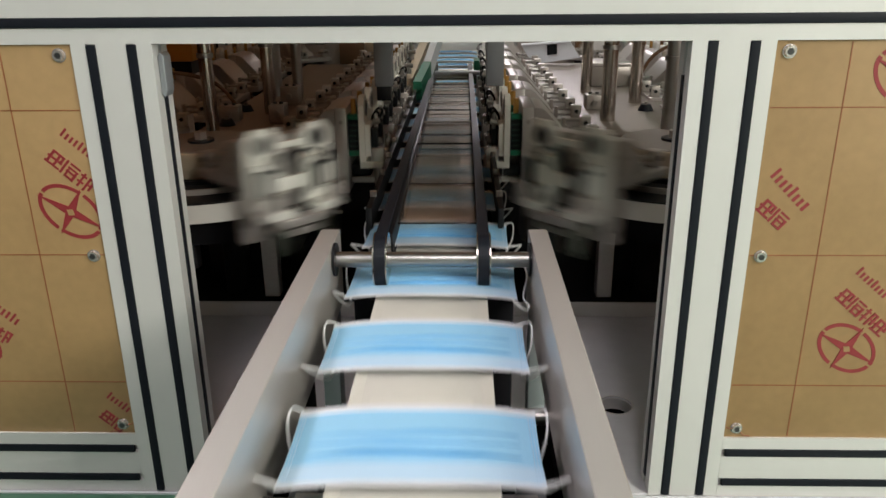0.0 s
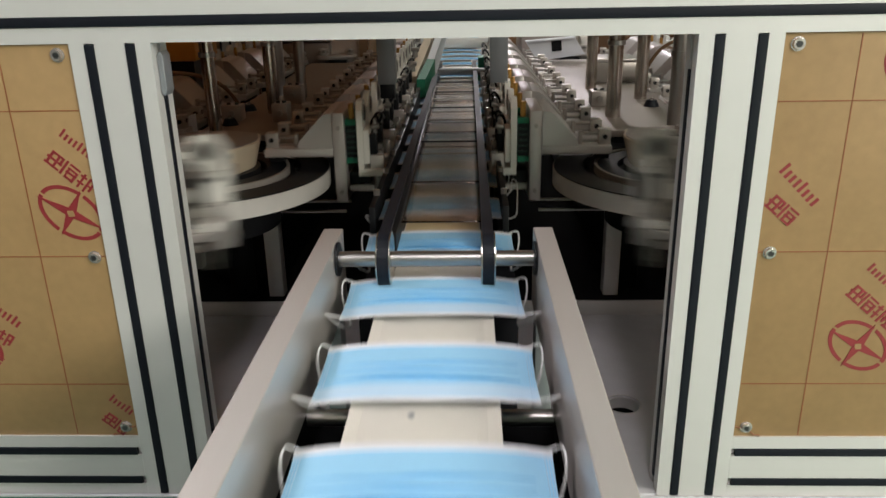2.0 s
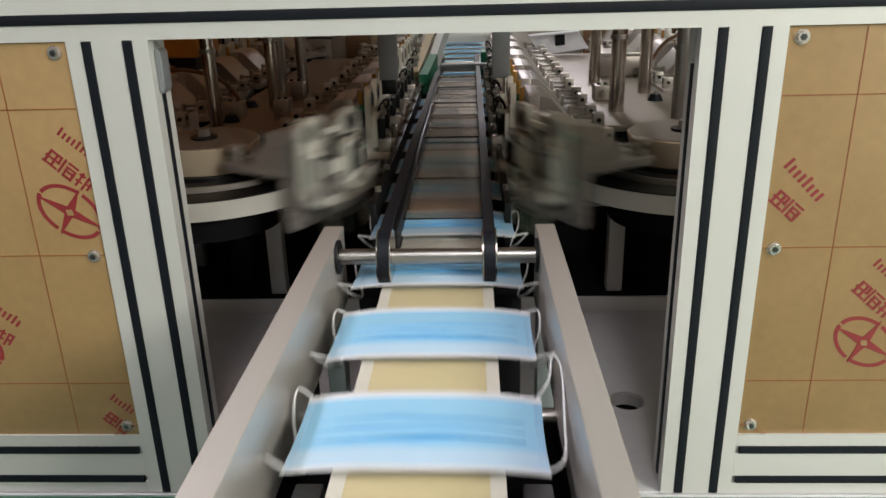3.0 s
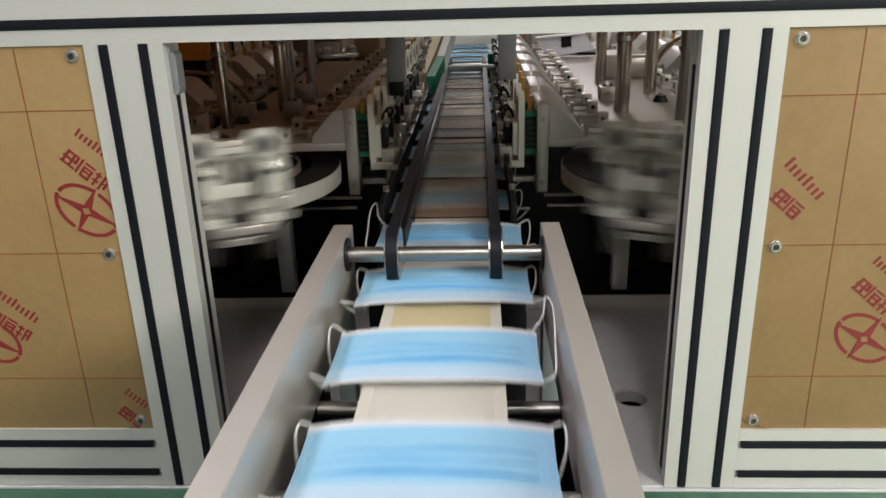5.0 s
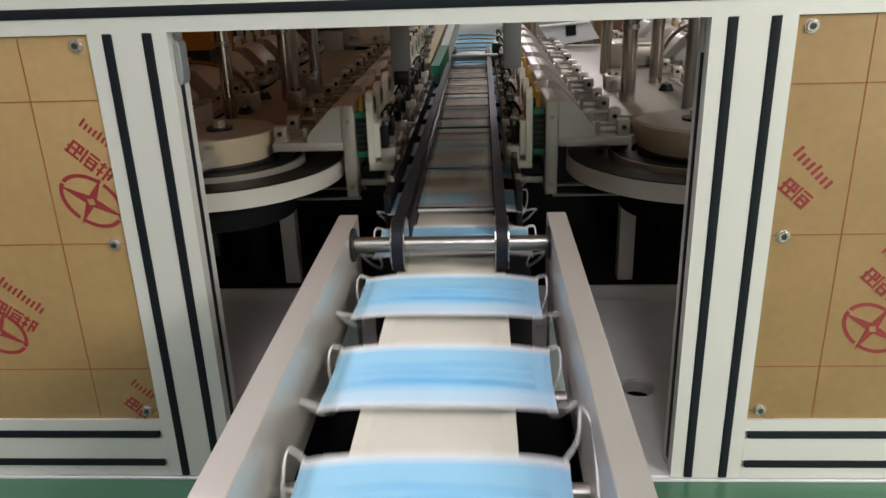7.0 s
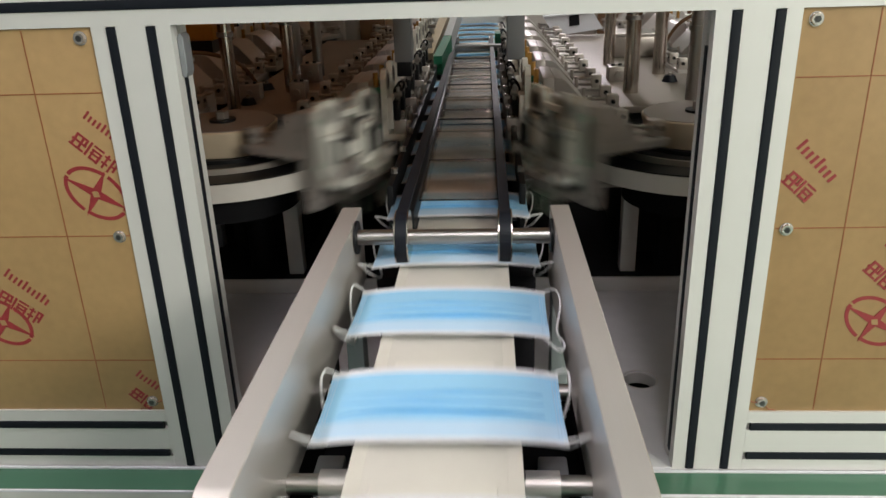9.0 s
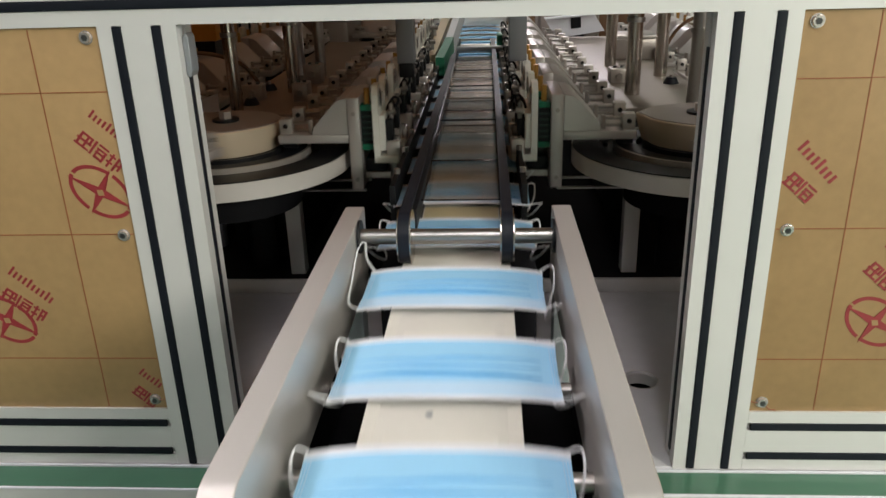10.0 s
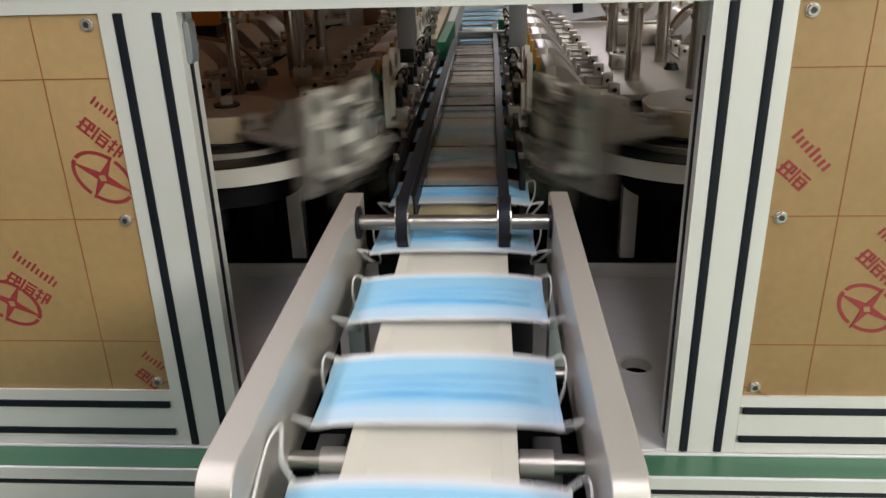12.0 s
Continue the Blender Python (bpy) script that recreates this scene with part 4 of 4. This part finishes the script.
part("sheet", prism(B(), outer, "y", 1.68, 1.694), M_HEM, bracket)
part("window", prism(B(), [(0.300, 1.160), (0.330, 1.162), (0.332, 1.132), (0.302, 1.129)], "y", 1.676, 1.6795), M_MATT, bracket, "dark square window")
part("ridge", prism(B(), [(0.222, 1.158), (0.372, 1.169), (0.371, 1.173), (0.221, 1.162)], "y", 1.66, 1.70), M_HEM, bracket)

# ---- bodies for the added, unseen lamps ----
for lx, ly, power, tint in LAMPS:
    w, d = (1.0, 1.0) if power > 100 else (0.15, 0.7)
    fit_ob = thing("ceiling_light", "unseen ceiling light added with a glowing diffuser", "ceiling light", "ceiling lights")
    part("frame", box(B(), lx - w - 0.02, lx + w + 0.02, ly - d - 0.02, ly + d + 0.02, 2.92, 3.0, 0.004), M_FRAME, fit_ob)
    part("diffuser", box(B(), lx - w, lx + w, ly - d, ly + d, 2.905, 2.9195, 0.002), M_GLOW, fit_ob)

# ---- masks ----
STEP = 0.1555
SPEED = STEP / PERIOD
MW, MD = 0.0905, 0.0475


def sheet_height(u, v):
    """Drape of the mask: u across from -1 to 1, v from near 0 to far 1."""
    return 0.0035 - 0.0055 * abs(u) ** 3


def strip_mesh(v0, v1, lift, pleats=()):
    bm = B()
    nu = 22
    nv = max(2, round((v1 - v0) * 44))
    rows = []
    for side in (0, 1):
        grid = []
        for j in range(nv + 1):
            v = v0 + (v1 - v0) * j / nv
            line = []
            for i in range(nu + 1):
                u = -1 + 2 * i / nu
                z = sheet_height(u, v) + lift - side * 0.0012
                ease = max(0.0, 1 - abs(u) ** 6)
                for p in pleats:
                    if 0 <= p - v < 0.11:
                        z += 0.0018 * (1 - (p - v) / 0.11) * ease
                    elif 0 <= v - p < 0.03:
                        z -= 0.0008 * (1 - (v - p) / 0.03) * ease
                line.append(bm.verts.new((u * MW * (1 - 0.012 * math.sin(math.pi * v)), (v - 0.5) * 2 * MD + 0.004 * (1 - u * u) * (v - 0.5), z)))
            grid.append(line)
        rows.append(grid)
    for side, grid in enumerate(rows):
        for j in range(nv):
            for i in range(nu):
                f = (grid[j][i], grid[j][i + 1], grid[j + 1][i + 1], grid[j + 1][i])
                bm.faces.new(f if side == 0 else f[::-1])
    top, low = rows
    for j in range(nv):
        for i in (0, nu):
            bm.faces.new((top[j][i], top[j + 1][i], low[j + 1][i], low[j][i]))
    for i in range(nu):
        for j in (0, nv):
            bm.faces.new((top[j][i], top[j][i + 1], low[j][i + 1], low[j][i]))
    bmesh.ops.recalc_face_normals(bm, faces=bm.faces)
    return bm


def pleat_mesh(mid, w, lift, style):
    """A folded lip: highest at its near edge, sloping back into the sheet, tapered towards both ends."""
    bm = B()
    n = 26
    lines = []
    for i in range(n + 1):
        u = -0.84 + 1.68 * i / n
        k = max(0.02, 1 - abs(u / 0.84 + 0.08 * math.sin(17 * mid + 2 * style)) ** 1.7)
        v = mid + 0.010 * math.sin(3.1 * u + 9 * mid + style) + 0.004 * math.sin(11 * u + 23 * mid + style)
        z = sheet_height(u, v) + 0.0003
        ww = w * (0.08 + 0.92 * k * (1 + 0.25 * math.sin(7 * u + 31 * mid + style)))
        row = []
        for dv, dz in ((0.0, -0.001), (0.0, lift * k), (0.25 * ww, lift * k * 0.9), (ww, 0.0002)):
            row.append(bm.verts.new((u * MW, (v + dv - 0.5) * 2 * MD, z + dz)))
        lines.append(row)
    for p, q in zip(lines, lines[1:]):
        for k in range(4):
            bm.faces.new((p[k], q[k], q[(k + 1) % 4], p[(k + 1) % 4]))
    bm.faces.new(lines[0]), bm.faces.new(lines[-1][::-1])
    bmesh.ops.recalc_face_normals(bm, faces=bm.faces)
    return bm


def mask(style):
    m = thing("face_mask", "pale blue pleated face mask with white ear loops", "face mask", "masks on the conveyor")
    part("body", strip_mesh(0.24, 0.93, 0.0), M_BLUE, m, "blue nonwoven body")
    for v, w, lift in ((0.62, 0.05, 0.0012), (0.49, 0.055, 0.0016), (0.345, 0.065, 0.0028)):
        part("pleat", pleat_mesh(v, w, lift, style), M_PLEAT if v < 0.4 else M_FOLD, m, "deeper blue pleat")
    part("lower_band", strip_mesh(0.035, 0.245, 0.0008), M_PALE, m, "pale blue lower band")
    part("nose_hem", strip_mesh(0.925, 1.0, 0.0008), M_HEM, m, "white hem")
    part("chin_hem", strip_mesh(0.0, 0.04, 0.0012), M_HEM, m, "white hem")
    for e in (-1, 1):
        bm = B()
        for j in range(13):
            for i in range(3):
                v = 0.05 + 0.07 * j
                u = e * (0.93 + 0.024 * i)
                z = sheet_height(u, v)
                box(bm, u * MW - 0.0004, u * MW + 0.0004, (v - 0.5) * 2 * MD - 0.0013, (v - 0.5) * 2 * MD + 0.0013, z + 0.0006, z + 0.0014)
        tagged(part("side_weld", bm, M_PALE, m, "fine embossed side weld"), kind="stuff")
    for s in (-1, 1):
        x = s * MW
        if style == 0:
            keys = [(x - s * 0.006, 0.044, -0.001), (x + s * 0.006, 0.049, 0.001), (x + s * 0.009, 0.042, -0.003), (x + s * 0.007, 0.030, -0.016), (x - s * 0.004, 0.0, -0.030), (x + s * 0.003, -0.022, -0.020), (x + s * 0.014, -0.034, -0.003), (x + s * 0.013, -0.038, 0.0), (x - s * 0.006, -0.044, -0.001)]
        elif (style == 1 and s < 0) or (style == 3 and s > 0):
            keys = [(x - s * 0.006, 0.044, -0.002), (x + s * 0.006, 0.056, 0.010), (x + s * 0.010, 0.074, 0.022), (x + s * 0.016, 0.060, 0.018), (x + s * 0.014, 0.01, 0.004), (x + s * 0.010, -0.03, -0.002), (x - s * 0.006, -0.044, -0.002)]
        elif style == 2 and s > 0:
            keys = [(x - s * 0.006, 0.044, -0.002), (x + s * 0.01, 0.05, 0.0), (x + s * 0.014, 0.03, -0.006), (x + s * 0.008, -0.01, -0.014), (x + s * 0.012, -0.05, -0.006), (x + s * 0.006, -0.060, -0.006), (x - s * 0.006, -0.044, -0.002)]
        else:
            keys = [(x - s * 0.006, 0.044, -0.002), (x + s * 0.010, 0.052, 0.004), (x + s * 0.011, 0.035, -0.012), (x + s * 0.001, 0.0, -0.030), (x + s * 0.005, -0.022, -0.018), (x + s * 0.014, -0.032, 0.0), (x - s * 0.006, -0.044, -0.002)]
        part("ear_loop", tube(B(), curve_points(keys), 0.00095), M_LOOP, m, "white elastic ear loop")
    return m


LAG = ((0.0, -0.048), (1.0, -0.038), (2.5, -0.039), (2.9, 0.06), (3.2, 0.07), (5.0, 0.045), (6.5, 0.028), (8.8, 0.014), (10.0, -0.02), (12.0, -0.052))


def cycles(t):
    """Machine cycles since the start: an almost even pace with a slight hitch."""
    for (a, p), (b, q) in zip(LAG, LAG[1:]):
        if t <= b:
            return t / PERIOD - (p + (q - p) * (t - a) / (b - a))
    return t / PERIOD - LAG[-1][1]


FIRST_Y = STEP * (-0.148 - cycles(0.0)) + MD          # centre of one mask at the start of the clip
while FIRST_Y < -0.50:
    FIRST_Y += STEP
while FIRST_Y - STEP > -0.50:
    FIRST_Y -= STEP
N_MASKS = math.ceil(cycles(12.0) - cycles(0.0)) + 20
kinds = [mask(0), mask(1), mask(2), mask(3)]
# which masks have a loop standing up: seconds, near edge then, kind
ODD = ((5.5, -0.194, 1), (5.0, -0.212, 3), (3.2, -0.43, 3), (10.0, -0.115, 1), (11.5, -0.192, 1), (11.5, -0.348, 1), (7.0, -0.42, 3), (6.0, -0.47, 1), (0.2, -0.14, 2), (0.3, -0.2, 2), (9.0, -0.164, 2))
styles = {round((y + MD - FIRST_Y) / STEP + cycles(t) - cycles(0.0)): k for t, y, k in ODD}
MASKS, used = [], set()
for k in range(N_MASKS):
    style = styles.get(k, 0)
    m = copy_thing(kinds[style], pose(0, 0, 0)) if style in used else kinds[style]
    used.add(style)
    MASKS.append((m, FIRST_Y + k * STEP, random.uniform(-1.2, 1.2), random.uniform(-0.002, 0.002)))

# raised pads that ride on the belt
BELT_R = 0.0264
LOOP_N = round(2 * (Y_FAR - Y_NEAR) / STEP) + 1


def pad():
    p = thing("belt_pad", "cream raised pad on the conveyor belt", "belt pad", "pads on the belt")
    part("pad", box(B(), -0.048, 0.048, -0.034, 0.034, -0.0028, -0.0001, 0.0006), M_PAD, p)
    part("stop_bar", box(B(), -0.041, 0.041, -0.032, -0.012, 0.0, 0.0016, 0.0006), M_STOP, p, "paler raised bar")
    return p


first_pad = pad()
PADS = [first_pad] + [copy_thing(first_pad, pose(0, 0, 0)) for _ in range(LOOP_N - 1)]


def pad_at(t, y):
    """The pad whose middle passes y at that second."""
    spacing = (2 * (Y_FAR - Y_NEAR) + 2 * math.pi * BELT_R) / LOOP_N
    return round((y - FIRST_Y - STEP / 2 + STEP * (cycles(t) - cycles(0.0))) / spacing) % LOOP_N


# a few pads are yellowed
aged = {}
for t, y in ((4.8, -0.283), (4.95, -0.13), (10.5, -0.095), (11.0, -0.243), (11.0, -0.087)):
    old = PADS[pad_at(t, y)]
    tagged(old, "yellowed raised pad on the conveyor belt")
    for piece in old.children:
        if piece.data.name not in aged:
            aged[piece.data.name] = piece.data.copy()
            aged[piece.data.name].materials[0] = M_OLD
        piece.data = aged[piece.data.name]

# a grey speck of dirt on one pad
spot = pad_at(2.0, -0.261)
bm = B()
prism(bm, [(-0.010 + r * math.cos(k), 0.017 + r * math.sin(k)) for k, r in ((0, 0.003), (1, 0.0036), (2, 0.0026), (3, 0.0034), (4, 0.0028), (5, 0.0036))], "z", 0.0, 0.0006)
part("speck", bm, M_GREY, PADS[spot], "grey speck of dirt")


# ---- what moves ----
def motions():
    last = 180
    # masks: along the belt, then off its end on to the floor
    for n, (m, y0, turn, dx) in enumerate(MASKS):
        lx, ly, lz = MX + 12 * dx, -0.84 + 9 * dx * math.cos(n * 2.1), 0.03 + 0.0045 * n
        rows = []
        for i in range(last + 1):
            y = y0 - STEP * (cycles(i / 15) - cycles(0.0))
            d = (-0.47 - y) / SPEED
            if d <= 0:
                p = pose(MX + dx, y, ZM, 0, 0, turn)
            elif d < 0.42:
                k = d / 0.42
                p = pose(MX + dx + (lx - MX - dx) * k, -0.47 + (ly + 0.47) * k, ZM - (ZM - lz) * k * k, 60 * math.sin(math.pi * k), 0, turn * (1 + 8 * k))
            else:
                p = pose(lx, ly, lz, 0, 0, 9 * turn)
            rows.append((i / 15, p))
        walk(m, rows)

    # ear-loop heads: round the chain, inner run towards the front
    total = HEADS * PITCH
    arc = math.pi * R_CHAIN

    def on_chain(s, side, cx):
        s %= total
        if s < RUN:
            y, a = TY + RUN - s, 0.0
        elif s < RUN + arc:
            y, a = TY, -math.degrees((s - RUN) / R_CHAIN)
        elif s < 2 * RUN + arc:
            y, a = TY + (s - RUN - arc), -180.0
        else:
            y, a = TY + RUN, -180.0 - math.degrees((s - 2 * RUN - arc) / R_CHAIN)
        return pose(cx, y, 0, 0, 0, a if side < 0 else 180 - a)

    for c, k, side in CARRIAGES:
        cx = T_LEFT if side < 0 else T_RIGHT - 0.010
        rows = [(i / 15, on_chain(RUN + PITCH * (cycles(i / 15) - HEAD_PHASE + k), side, cx)) for i in range(last + 1)]
        walk(c, rows)
    for d, cx, side in DRUMS:
        rows = []
        for i in range(last + 1):
            a = -120.0 * (cycles(i / 15) - HEAD_PHASE)
            rows.append((i / 15, pose(cx, TY, 1.096, 0, 0, a if side < 0 else 180 - a)))
        walk(d, rows)

    # belt pads
    run = Y_FAR - Y_NEAR
    half = math.pi * BELT_R
    step = (2 * run + 2 * half) / LOOP_N
    zc = ZM - 0.0295

    def on_belt(s):
        s %= 2 * run + 2 * half
        r = BELT_R + 0.0005
        if s < run:
            return pose(MX, Y_FAR - s, zc + r, 0, 0, 0)
        if s < run + half:
            a = (s - run) / BELT_R
            return pose(MX, Y_NEAR - r * math.sin(a), zc + r * math.cos(a), math.degrees(a), 0, 0)
        if s < 2 * run + half:
            return pose(MX, Y_NEAR + (s - run - half), zc - r, 180, 0, 0)
        a = (s - 2 * run - half) / BELT_R
        return pose(MX, Y_FAR + r * math.sin(a), zc - r * math.cos(a), 180 + math.degrees(a), 0, 0)

    s0 = Y_FAR - (FIRST_Y + STEP / 2)
    for k, p in enumerate(PADS):
        walk(p, [(i / 15, on_belt(s0 - k * step + STEP * (cycles(i / 15) - cycles(0.0)))) for i in range(last + 1)])


HEAD_PHASE = cycles(1.0) - 0.012
motions()
